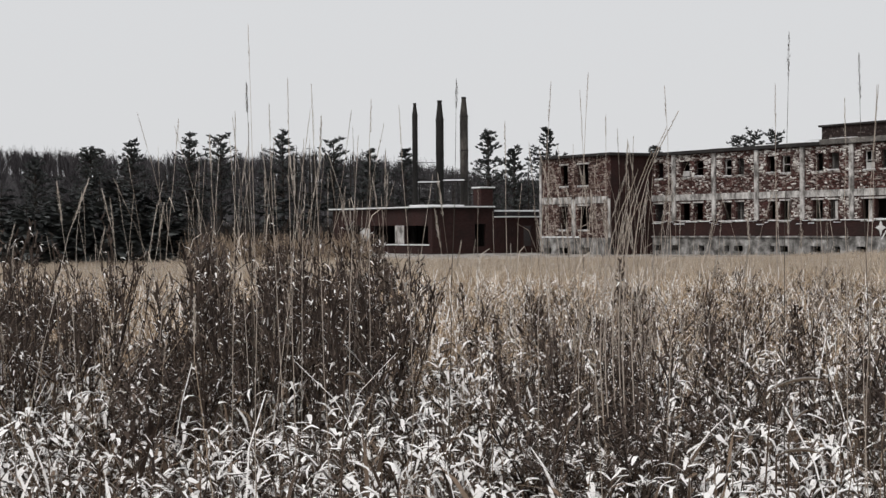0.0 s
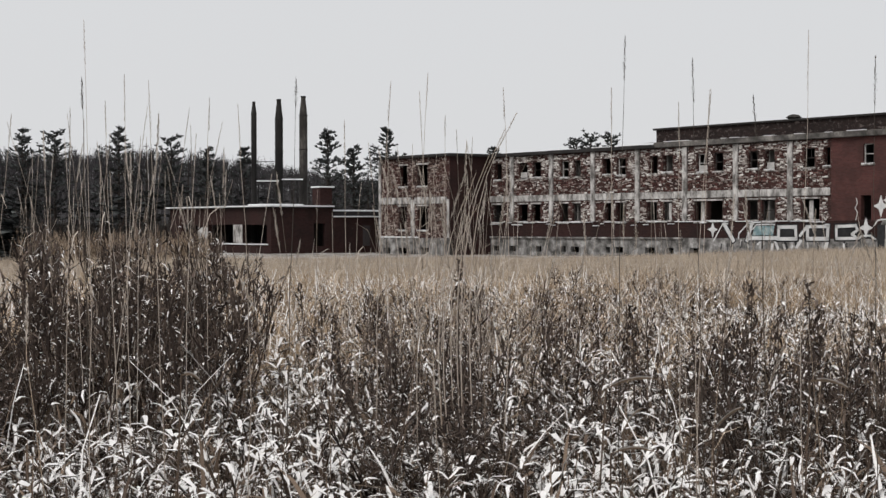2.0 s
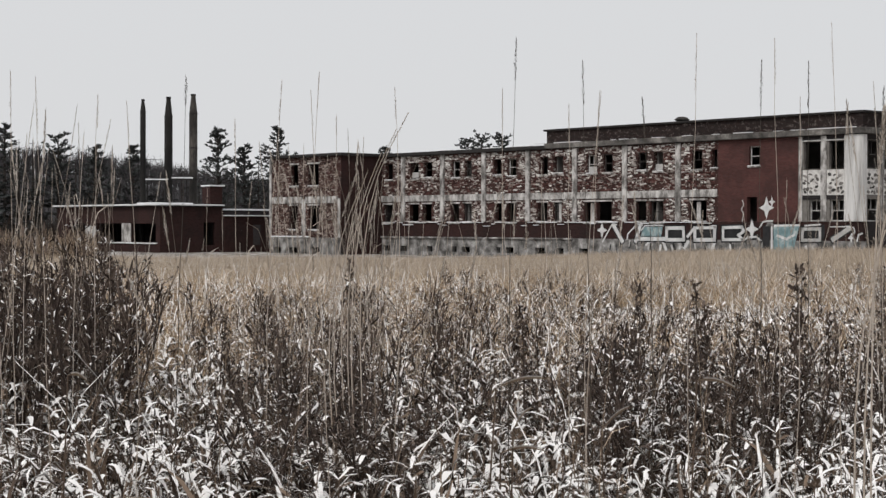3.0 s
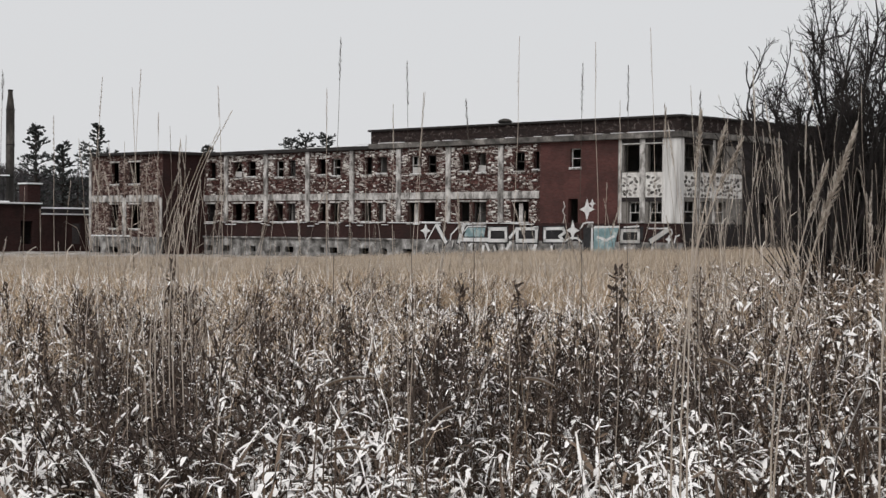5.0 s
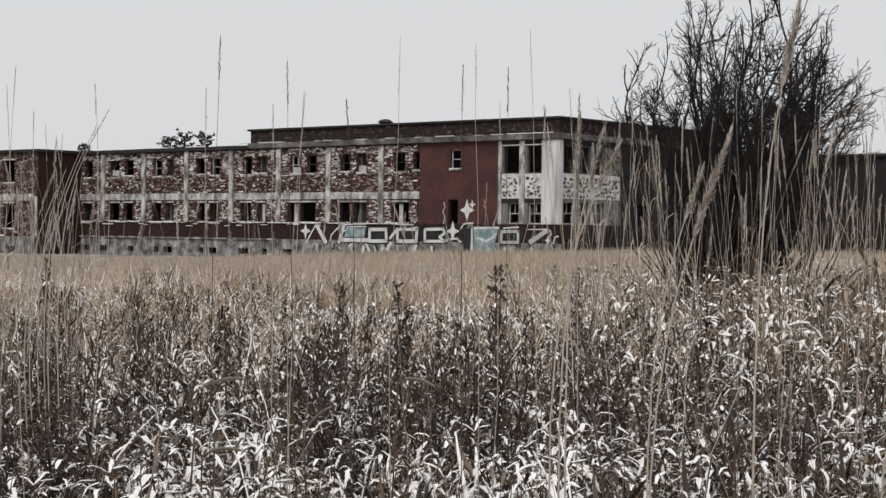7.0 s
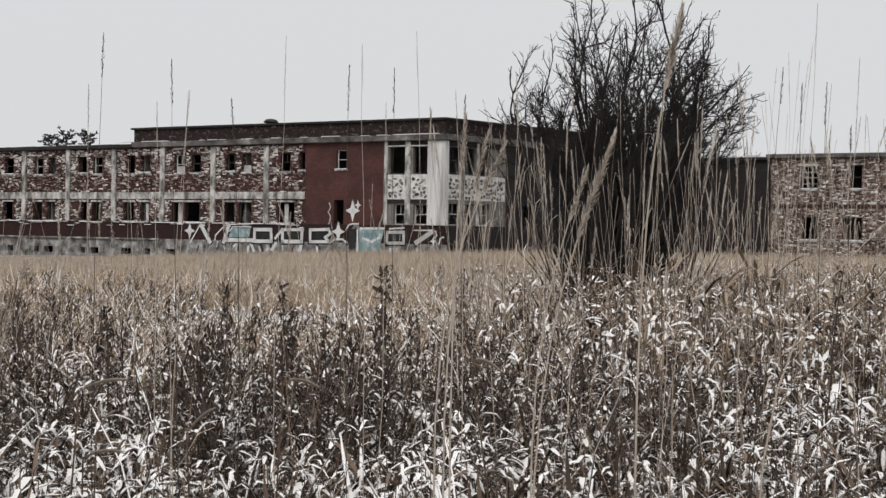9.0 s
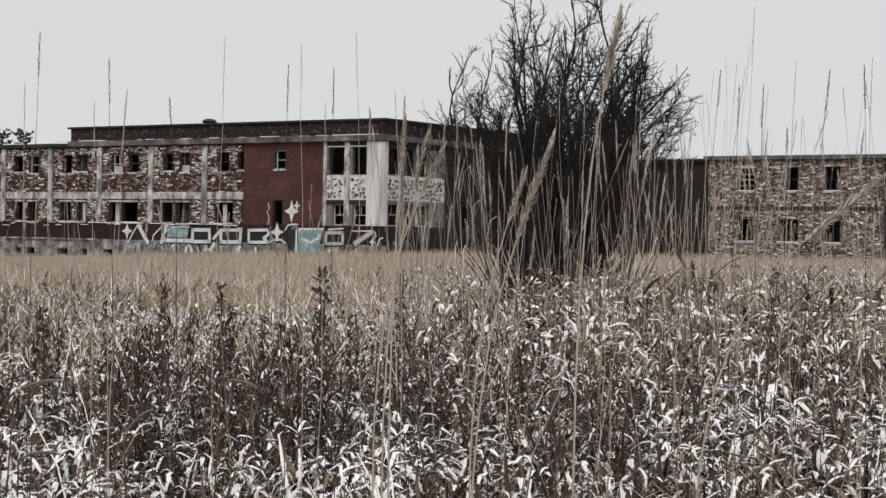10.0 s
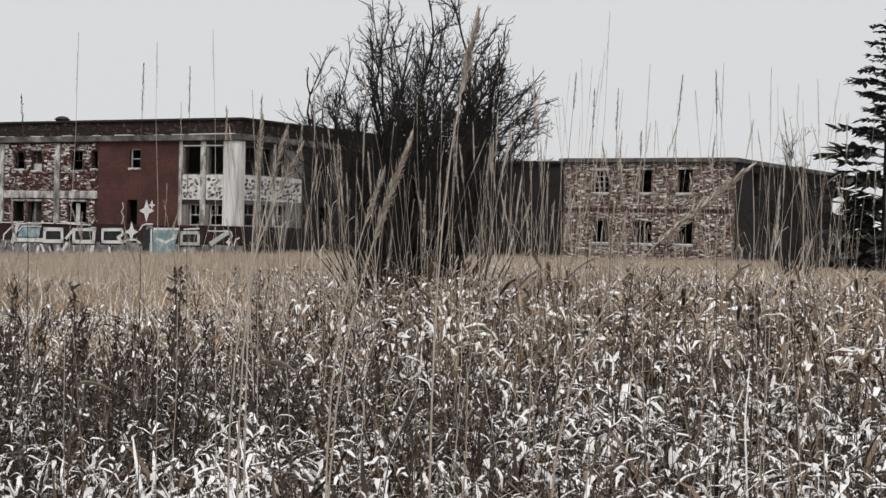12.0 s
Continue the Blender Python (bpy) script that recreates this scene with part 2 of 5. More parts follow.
def mesh_from(name, verts, faces, index, mats):
    """A mesh from arrays of corners, quads and material numbers."""
    me = bpy.data.meshes.new(name)
    me.vertices.add(len(verts))
    me.vertices.foreach_set("co", np.asarray(verts, np.float32).ravel())
    nf = len(faces)
    me.loops.add(nf * 4)
    me.loops.foreach_set("vertex_index", np.asarray(faces, np.int32).ravel())
    me.polygons.add(nf)
    me.polygons.foreach_set("loop_start", np.arange(nf, dtype=np.int32) * 4)
    me.polygons.foreach_set("loop_total", np.full(nf, 4, np.int32))
    me.polygons.foreach_set("material_index", np.asarray(index, np.int32))
    for m in mats:
        me.materials.append(m)
    me.update(calc_edges=True)
    return me


class Quads:
    """Collects ribbons and thin tubes as quads."""

    def __init__(self):
        self.v, self.f, self.i, self.n = [], [], [], 0

    def add(self, v, f, mi):
        v, f = np.asarray(v, float).reshape(-1, 3), np.asarray(f, int).reshape(-1, 4)
        self.v.append(v), self.f.append(f + self.n), self.i.append(np.full(len(f), mi))
        self.n += len(v)

    def ribbon(self, pts, side, widths, mi):
        pts, widths = np.asarray(pts, float), np.asarray(widths, float)[:, None]
        k = len(pts)
        v = np.empty((k, 2, 3))
        v[:, 0], v[:, 1] = pts - side * widths / 2, pts + side * widths / 2
        j = np.arange(k - 1) * 2
        self.add(v, np.stack([j, j + 1, j + 3, j + 2], 1), mi)

    def tube(self, pts, radii, mi, sides=3):
        pts = np.asarray(pts, float)
        k = len(pts)
        d = pts[-1] - pts[0]
        d = d / (np.linalg.norm(d) + 1e-9)
        a = np.cross(d, (0.31, 0.95, 0.05) if abs(d[2]) > 0.6 else (0, 0, 1))
        a /= np.linalg.norm(a) + 1e-9
        b = np.cross(d, a)
        ang = np.arange(sides) * 2 * np.pi / sides
        ring = np.cos(ang)[:, None] * a + np.sin(ang)[:, None] * b
        v = pts[:, None] + ring[None] * np.asarray(radii, float)[:, None, None]
        i, s = np.meshgrid(np.arange(k - 1), np.arange(sides), indexing="ij")
        t = (s + 1) % sides
        self.add(v, np.stack([i * sides + s, i * sides + t, (i + 1) * sides + t, (i + 1) * sides + s], -1), mi)

    def arrays(self):
        return np.concatenate(self.v), np.concatenate(self.f), np.concatenate(self.i)

    def mesh(self, name, mats):
        return mesh_from(name, *self.arrays(), mats)


def scatter(name, templates, xyz, scale, spin, mats, rng, tall=None, lean=0.0):
    """One mesh of many copies of the templates, each turned, sized and tipped a little."""
    pick = rng.integers(0, len(templates), len(xyz))
    tall = np.ones(len(xyz)) if tall is None else tall
    vs, fs, ix, n = [], [], [], 0
    for k, (v, f, i) in enumerate(templates):
        w = np.where(pick == k)[0]
        if not len(w):
            continue
        c, s = np.cos(spin[w])[:, None], np.sin(spin[w])[:, None]
        sc = scale[w][:, None]
        z = v[None, :, 2] * sc * tall[w][:, None]
        tip = rng.normal(0, lean, (len(w), 2)) if lean else np.zeros((len(w), 2))
        x = (v[None, :, 0] * c - v[None, :, 1] * s) * sc + tip[:, :1] * z + xyz[w, 0, None]
        y = (v[None, :, 0] * s + v[None, :, 1] * c) * sc + tip[:, 1:] * z + xyz[w, 1, None]
        vs.append(np.stack([x, y, z + xyz[w, 2, None]], -1).reshape(-1, 3))
        off = n + np.arange(len(w))[:, None, None] * len(v)
        fs.append((f[None] + off).reshape(-1, 4))
        ix.append(np.tile(i, len(w)))
        n += len(w) * len(v)
    return new(name, mesh_from(name, np.concatenate(vs), np.concatenate(fs), np.concatenate(ix), mats))


def smooth(a, b, x):
    t = np.clip((np.asarray(x, float) - a) / (b - a), 0, 1)
    return t * t * (3 - 2 * t)


def ground_z(x, y):
    """The field falls towards the far buildings, less so on the right, and rolls a little."""
    d, az = np.hypot(x, y), np.degrees(np.arctan2(x, y))
    return -(0.72 - 0.66 * smooth(9, 21, az)) * smooth(30, 85, d) + 0.05 * np.sin(x * 0.31 + 1) * np.sin(y * 0.27) * (1 - smooth(30, 60, d))


def hdir(az):
    return np.array([math.sin(radians(az)), math.cos(radians(az))])


def at(az, d, z=None):
    """The point at a bearing (degrees clockwise from the y axis) and distance from the eye's foot."""
    x, y = hdir(az) * d
    return Vector((x, y, float(ground_z(x, y)) if z is None else z))


def sector(n, a0, a1, d0, d1, rng, power=1.0):
    """Random points in a sector of the field, evenly spread, or thinner with distance if power is below 1."""
    az = np.radians(rng.uniform(a0, a1, n))
    u = rng.uniform(0, 1, n)
    p = 2.0 * power
    d = (d0 ** p + u * (d1 ** p - d0 ** p)) ** (1 / p)
    x, y = np.sin(az) * d, np.cos(az) * d
    return np.stack([x, y, ground_z(x, y)], -1), np.degrees(az), d


RNG = np.random.default_rng(7)

# ---------------------------------------------------------------- ground and far hill
def make_ground():
    rr = np.concatenate([np.linspace(0.0, 60, 61), np.linspace(64, 200, 30), np.geomspace(230, 3000, 14)])
    aa = np.radians(np.arange(0, 360, 3))
    r, a = np.meshgrid(rr, aa, indexing="ij")
    x, y = r * np.sin(a), r * np.cos(a)
    v = np.stack([x, y, ground_z(x, y)], -1)
    m = len(aa)
    i, j = np.meshgrid(np.arange(len(rr) - 1), np.arange(m), indexing="ij")
    k = (j + 1) % m
    f = np.stack([i * m + j, (i + 1) * m + j, (i + 1) * m + k, i * m + k], -1).reshape(-1, 4)
    f = f[:, ::-1]
    ob = new("ground", mesh_from("ground", v.reshape(-1, 3), f, np.zeros(len(f)), [GROUND]))
    tagged(ob, "flat field of dead grass litter under thin patchy snow", "ground", kind="structure")


make_ground()


HILL_ROWS = ((196, -0.6), (225, 0.4), (262, 3.0), (300, 10.5), (345, 15.6), (430, 19.5), (560, 22.5), (760, 6.0))


def hill_z(az, d):
    """Height of the rise at a bearing (degrees) and distance; it sinks towards the right."""
    base = np.interp(d, [r[0] for r in HILL_ROWS], [r[1] for r in HILL_ROWS])
    roll = 0.92 + 0.1 * np.sin(az * 0.17 + d * 0.01) + 0.05 * np.sin(az * 0.61 + d * 0.03)
    return 0.76 * base * roll * (0.42 + 0.58 * (1 - smooth(-3, 7, az)))


def make_hill():
    """A low wooded rise that closes the distance behind the buildings."""
    az = np.arange(-60, 80, 0.4)
    rows = []
    rg = np.random.default_rng(2)
    for d, z in HILL_ROWS:
        zz = hill_z(az, d) + (rg.normal(0, 0.55, len(az)) if d > 250 else 0)
        rows.append(np.stack([np.sin(np.radians(az)) * d, np.cos(np.radians(az)) * d, zz], -1))
    v = np.stack(rows)
    m = len(az)
    i, j = np.meshgrid(np.arange(len(rows) - 1), np.arange(m - 1), indexing="ij")
    f = np.stack([i * m + j, i * m + j + 1, (i + 1) * m + j + 1, (i + 1) * m + j], -1).reshape(-1, 4)
    ob = new("hill", mesh_from("hill", v.reshape(-1, 3), f, np.zeros(len(f)), [HILL]))
    tagged(ob, "low dark wooded hill beyond the field", "hill", kind="structure")


make_hill()

# ---------------------------------------------------------------- the long two-storey building
SITE = pose(26.35, 122.19, 0, 0, 0, -59.5)      # x along the long front towards the near corner, y into the building
ROOF, TOP, BELT0, BELT1, PL = 7.55, 8.75, 3.6, 4.1, 0.75
main = thing("factory_building", SITE, "derelict two-storey brick factory with concrete frame and broken windows", "building")
BAYS = [-15, -10, -5, 0, 5, 10, 15]


UP_SPANS = [(-17.4, -16.45), (-14.1, -13.05), (-12.35, -11.35), (-8.85, -7.95), (-7.25, -6.5), (-3.9, -3.05), (-2.3, -1.35), (1.3, 2.1), (2.68, 3.7),
            (6.2, 7.2), (7.85, 8.75), (11.2, 12.05), (12.7, 13.55), (16.2, 17.1), (17.9, 18.42)]
LOW_SPANS = [(-17.65, -16.45), (-14.2, -13.05), (-12.5, -11.4), (-9.0, -8.0), (-7.45, -6.5), (-3.7, -3.0), (-2.4, -1.4), (1.0, 2.05), (2.7, 3.6),
             (5.97, 6.95), (7.2, 8.7), (11.0, 12.02), (12.4, 13.6), (16.05, 17.5)]
UP = [(a, 5.42 + 0.05 * (k % 3), b, 6.74) for k, (a, b) in enumerate(UP_SPANS)]
LOW = [(a, 1.9 + 0.06 * (k % 3), b, 3.38) for k, (a, b) in enumerate(LOW_SPANS)]
BASE_HOLES = [(a, -0.42, b, 0.03) for a, b in ((-17.7, -16.8), (-15.4, -14.6), (-12.0, -11.3), (-8.95, -8.3), (-7.7, -6.7), (-3.6, -3.1), (-2.65, -1.65), (0.75, 1.8), (3.1, 3.8), (5.4, 6.4))]


def rubble(u0, u1, z0, z1, holes, parent, mats, weights, fill, rng, m=None, y=0.0):
    """Broken courses of loose and limewashed brick, proud of the wall, round its openings."""
    q = Quads()
    corner = np.array([(0, 0, 0), (1, 0, 0), (1, 0, 1), (0, 0, 1), (0, 1, 0), (1, 1, 0), (1, 1, 1), (0, 1, 1)], float)
    quads = [(0, 1, 2, 3), (1, 5, 6, 2), (4, 0, 3, 7), (3, 2, 6, 7), (4, 5, 1, 0)]
    ph = rng.uniform(0, 6.28, 6)

    def blotch(u, z):
        """Slow patches, from about -1 to 1, in which one kind of brick prevails."""
        return (math.sin(u * 2.3 + 1.4 * math.sin(z * 2.1 + ph[0]) + ph[1]) + math.sin(z * 3.7 + 1.2 * math.sin(u * 1.6 + ph[2]) + ph[3]) + 0.8 * math.sin(u * 5.9 + z * 4.3 + ph[4])) / 2.2

    z = z0
    while z < z1 - 0.05:
        h = min(rng.uniform(0.045, 0.14), z1 - z)
        u = u0 + rng.uniform(0, 0.1)
        while u < u1 - 0.05:
            k = blotch(u, z)
            w = min(rng.uniform(0.07, 0.46) * rng.uniform(0.45, 1.15), u1 - u)
            clear = not any(u < b[2] + 0.02 and u + w > b[0] - 0.02 and z < b[3] + 0.02 and z + h > b[1] - 0.02 for b in holes)
            if clear and rng.uniform() < fill + 0.3 * blotch(u * 0.7 + 9, z * 1.3):
                out = rng.uniform(0.006, 0.07)
                v = corner * (w - 0.015, out + 0.02, h - 0.015) + (u, y - out, z)
                v += rng.normal(0, 0.02, v.shape) * (1, 0.4, 1)
                v[:, 2] += (v[:, 0] - u) * rng.normal(0, 0.09)
                p = np.array(weights, float)
                p[0] = np.clip(p[0] + 0.42 * k, 0.04, 0.96)
                p[1:] *= (1 - p[0]) / p[1:].sum()
                q.add(v, quads, rng.choice(len(mats), p=p))
            u += w
        z += h
    o = new("broken_brickwork", q.mesh("broken_brickwork", mats))
    if m is not None:
        o.data.transform(m)
    o.parent = parent
    return tagged(o, "broken limewashed bricks", kind="stuff")




def window_frame(hole, parent, mat, bars=1, y=0.18, sash=True, label=""):
    u0, z0, u1, z1 = hole
    t = 0.06
    bm = boxes((u0, y, z0, u0 + t, y + 0.07, z1), (u1 - t, y, z0, u1, y + 0.07, z1), (u0 + t, y, z1 - t, u1 - t, y + 0.07, z1), (u0 + t, y, z0, u1 - t, y + 0.07, z0 + t))
    fr = part("window", bm, mat, parent, label)
    if sash:
        zm = (z0 + z1) / 2
        part("sash_bar", boxes((u0 + t, y + 0.015, zm - 0.025, u1 - t, y + 0.055, zm + 0.025)), mat, fr)
        if bars:
            um = (u0 + u1) / 2
            part("glazing_bar", boxes((um - 0.02, y + 0.02, zm + 0.025, um + 0.02, y + 0.05, z1 - t)), mat, fr)
    return fr


def sill(u0, u1, z, parent, snow=True):
    s = part("sill", bevel(boxes((u0 - 0.08, -0.09, z - 0.1, u1 + 0.08, 0.1, z)), 0.012), CONCRETE, parent)
    if snow:
        part("snow_cap", bevel(boxes((u0 - 0.07, -0.085, z + 0.002, u1 + 0.05, 0.05, z + 0.05)), 0.015), SNOW, s, "snow lying on the sill")


part("brick_wall", wall(-17.9, 18.5, 1.95, ROOF - 0.25, UP + LOW), BRICK_MIX, main, "brick infill with limewash patches")
part("lower_wall", wall(-17.9, 30.0, PL, 1.946, []), BRICK_MAROON, main, "dark bare brick below the sills")
part("plinth", wall(-17.9, 30.0, -1.2, PL - 0.004, BASE_HOLES, 0.45), PLINTH, main, "stained concrete plinth with cellar openings")
for b in BAYS:
    part("pilaster", bevel(boxes((b - 0.22, -0.14, 1.97, b + 0.22, -0.004, ROOF - 0.26)), 0.02), CONCRETE, main, "weathered concrete pilaster")
for a, b in zip([-17.9] + [x + 0.23 for x in BAYS], [x - 0.23 for x in BAYS] + [18.45]):
    part("belt_course", bevel(boxes((a, -0.09, BELT0, b, -0.003, BELT1)), 0.02), CONCRETE, main, "weathered concrete belt course")
    if b < 7:
        part("ledge", bevel(boxes((a, -0.16, PL - 0.1, b, -0.003, PL + 0.03)), 0.02), PLINTH, main)
for k, h in enumerate(UP):
    if k % 7 not in (0, 1, 5):
        window_frame(h, main, DARK_FRAME if k % 3 else WHITE_FRAME, bars=(k % 4 == 1))
    sill(h[0], h[2], h[1], main, k % 3 != 1)
for k, h in enumerate(LOW):
    if k % 4 == 0:
        window_frame(h, main, DARK_FRAME, bars=0)
    part("lintel", bevel(boxes((h[0] - 0.1, -0.05, h[3] + 0.004, h[2] + 0.1, -0.003, h[3] + 0.13)), 0.012), CONCRETE, main)
    sill(h[0], h[2], h[1], main, k % 3 != 2)

for k in (1, 9, 12):
    h = UP[k]
    part("board", bevel(boxes((h[0] + 0.07, 0.12, h[1] + 0.07, h[2] - 0.07, 0.16, h[1] + 0.5)), 0.01), WHITE_FRAME, main, "pale board across the broken window")
for k in (8, 9, 13):
    h = LOW[k]
    part("board", bevel(boxes((h[0] + 0.5, 0.1, h[1], h[0] + 0.85, 0.15, h[3] - 0.1)), 0.01), CONCRETE, main, "leaning pale plank in the broken window")
rb = np.random.default_rng(77)
edges = [-17.85] + [b for b in BAYS] + [18.45]
for a, b in zip(edges, edges[1:]):
    rubble(a + 0.23, b - 0.23, 5.3, ROOF - 0.3, UP, main, [RUBBLE_PALE, RUBBLE_RED], (0.8, 0.2), 0.7, rb)
    rubble(a + 0.23, b - 0.23, BELT1 + 0.02, 5.3, UP, main, [RUBBLE_PALE, RUBBLE_RED], (0.22, 0.78), 0.52, rb)
    rubble(a + 0.23, b - 0.23, 1.97, BELT0 - 0.02, LOW + [(h[0] - 0.1, h[3], h[2] + 0.1, h[3] + 0.14) for h in LOW], main, [RUBBLE_PALE, RUBBLE_RED], (0.75, 0.25), 0.7, rb)
    # snow on the ragged ledge below the sills
    u = a
    while u < b - 0.3:
        w = min(rb.uniform(0.3, 1.4), b - u)
        zz = 1.93 - (rb.uniform(0, 0.3) if rb.uniform() < 0.45 else 0)
        part("ledge_snow", boxes((u, -0.11, zz - 0.03, u + w - 0.05, -0.004, zz + rb.uniform(0.01, 0.05))), SNOW, main)
        u += w + (rb.uniform(0, 0.6) if rb.uniform() < 0.4 else 0)

RED_HOLES = [(21.12, 5.57, 22.02, 6.85), (20.95, 1.96, 21.8, 3.55)]
part("red_wall", wall(18.504, 25.1, 1.95, ROOF - 0.05, RED_HOLES), BRICK_RED, main, "plain red brick stair wall")
window_frame(RED_HOLES[0], main, WHITE_FRAME, bars=0)
sill(21.12, 22.02, 5.57, main)
part("roof_slab", boxes((-17.9, 0.3, ROOF - 0.2, 29.9, 19, ROOF - 0.02)), ROOFING, main)
part("floor_slab", boxes((-17.5, 0.46, PL - 0.2, 29.6, 18.6, PL)), PLASTER, main)
part("storey_slab", boxes((-17.5, 0.4, BELT0, 29.6, 18.6, BELT1)), PLASTER, main)
part("corridor_wall", boxes((-17.5, 6.0, PL + 0.01, 29.6, 6.2, BELT0 - 0.01)), PLASTER, main)
part("corridor_wall", boxes((-17.5, 6.0, BELT1 + 0.01, 29.6, 6.2, ROOF - 0.22)), PLASTER, main)
part("rear_wall", boxes((-17.9, 19.0, -1.2, 30, 19.35, ROOF)), BRICK_DARK_SHADED, main)
part("end_wall", boxes((-17.9, 0.36, -1.2, -17.55, 18.98, ROOF - 0.22)), BRICK_DARK_SHADED, main)
for x in (-7.4, 2.6, 12.6, 18.6):
    part("cross_wall", boxes((x, 0.4, PL + 0.01, x + 0.15, 5.98, BELT0 - 0.01)), PLASTER, main)
    part("cross_wall", boxes((x, 0.4, BELT1 + 0.01, x + 0.15, 5.98, ROOF - 0.22)), PLASTER, main)
# cornice of the lower and of the raised part
part("cornice", bevel(boxes((-18.0, -0.35, ROOF - 0.25, 2.0, 0.4, ROOF + 0.02)), 0.03), ROOFING, main, "dark overhanging roof edge")
part("cornice", bevel(boxes((2.004, -0.32, ROOF - 0.22, 30.3, 0.4, ROOF + 0.16)), 0.03), CORNICE, main, "grey stained concrete cornice")
part("parapet", boxes((2.0, -0.02, ROOF + 0.164, 30.0, 0.3, TOP - 0.15)), PARAPET, main, "dark brick parapet")
part("coping", bevel(boxes((1.8, -0.22, TOP - 0.146, 30.2, 0.5, TOP)), 0.03), ROOFING, main)
part("parapet_return", boxes((2.0, 0.304, ROOF + 0.02, 2.3, 19, TOP - 0.15)), BRICK_DARK_SHADED, main)
part("upper_roof", boxes((2.3, 0.5, TOP - 0.4, 30.0, 19, TOP - 0.2)), ROOFING, main)
for a, b in ((-10.2, -8.6), (-7.9, -7.2), (-4.9, -3.1), (-1.8, 0.6)):
    part("edge_snow", bevel(boxes((a, -0.33, ROOF + 0.022, b, -0.1, ROOF + 0.09)), 0.02), SNOW, main, "snow caught on the roof edge")
for a, b in ((3.0, 5.5), (9.6, 10.4), (20.0, 21.5), (26.0, 29.6)):
    part("edge_snow", bevel(boxes((a, -0.3, ROOF + 0.162, b, -0.04, ROOF + 0.21)), 0.02), SNOW, main, "snow caught on the cornice")
u = -17.5
while u < 29.5:
    w = rb.uniform(0.15, 1.1)
    z_ = ROOF + (0.022 if u + w < 1.9 else 0.162)
    if not 1.2 < u < 2.1 and rb.uniform() < 0.6:
        part("edge_snow", bevel(boxes((u, -0.32 + rb.uniform(0, 0.12), z_ + 0.002, u + w, 0.0 - 0.03, z_ + rb.uniform(0.02, 0.06))), 0.008), SNOW, main)
    u += w + rb.uniform(0.2, 1.6)
vent = part("roof_vent", lathe([(14.2, 1.2, TOP - 0.2, 0.4), (14.2, 1.2, TOP + 0.12, 0.4), (14.2, 1.2, TOP + 0.2, 0.55), (14.2, 1.2, TOP + 0.36, 0.35), (14.2, 1.2, TOP + 0.42, 0.1)], 14), STEEL_PALE, main)

# the corner with its tall windows, on the front and on the end
PF = [(25.55, 5.22, 26.84, 6.95), (27.47, 5.22, 28.64, 6.95), (25.95, 1.98, 26.84, 3.3), (27.55, 1.98, 28.64, 3.3)]
part("corner_wall", wall(25.104, 28.7, 1.95, ROOF - 0.05, PF, 0.3), MORTAR, main, "pale mortared corner wall")
PS = [(0.5, 5.22, 1.75, 6.95), (2.1, 5.22, 3.4, 6.95), (3.75, 5.22, 4.95, 6.95), (0.5, 1.98, 1.72, 3.4), (2.1, 1.98, 3.2, 3.4), (3.75, 1.98, 4.95, 3.4)]
END = pose(30.0, 0, 0, 0, 0, 90)
part("end_corner_wall", turned(wall(0.304, 6.8, 1.95, ROOF - 0.05, PS, 0.3), END), MORTAR, main)
# The end is turned from the sun; its dark brick colour holds that shade too.
part("end_wall", turned(wall(6.804, 19.0, -1.2, ROOF - 0.05, [(9.0, 5.4, 10.2, 6.8), (13.5, 5.4, 14.7, 6.8), (9.0, 2.0, 10.2, 3.4)], 0.35), END), BRICK_DARK_SHADED, main, "dark brick end wall")
part("end_lower_wall", turned(wall(0.3, 6.8, -1.2, 1.946, [], 0.3), END), BRICK_DARK_SHADED, main)
part("corner_pier", bevel(boxes((28.704, -0.14, 1.95, 30.1, 0.3, ROOF - 0.25)), 0.03), PIER, main, "broad streaked white concrete corner pier")
part("end_cornice", turned(bevel(boxes((0.404, -0.3, ROOF - 0.22, 19.2, 0.4, ROOF + 0.16)), 0.03), END), CORNICE, main)
part("end_parapet", turned(boxes((0.304, -0.02, ROOF + 0.164, 19.0, 0.28, TOP - 0.15)), END), PARAPET, main)
part("end_coping", turned(bevel(boxes((0.504, -0.2, TOP - 0.146, 19.2, 0.5, TOP)), 0.03), END), ROOFING, main)
part("pier", bevel(boxes((26.88, -0.08, 1.97, 27.32, -0.004, ROOF - 0.26)), 0.02), CONCRETE, main)
part("pier", bevel(boxes((25.2, -0.08, 1.97, 25.45, -0.004, ROOF - 0.26)), 0.02), CONCRETE, main)
part("window_trim", bevel(boxes((25.46, -0.1, 6.97, 28.69, -0.004, 7.05)), 0.01), WHITE_FRAME, main, "pale trim over the corner windows")
for y in (1.77, 3.42):
    part("pier", turned(bevel(boxes((y, -0.08, 1.97, y + 0.3, -0.004, ROOF - 0.26)), 0.02), END), CONCRETE, main)
for h in PF:
    window_frame(h, main, WHITE_FRAME if h[1] < 3 else DARK_FRAME, bars=1, sash=h[1] < 3)
for h in PS:
    fr = window_frame(h, main, DARK_FRAME if h[1] > 3 else WHITE_FRAME, bars=1)
    for o in (fr, *fr.children):
        o.data.transform(END)

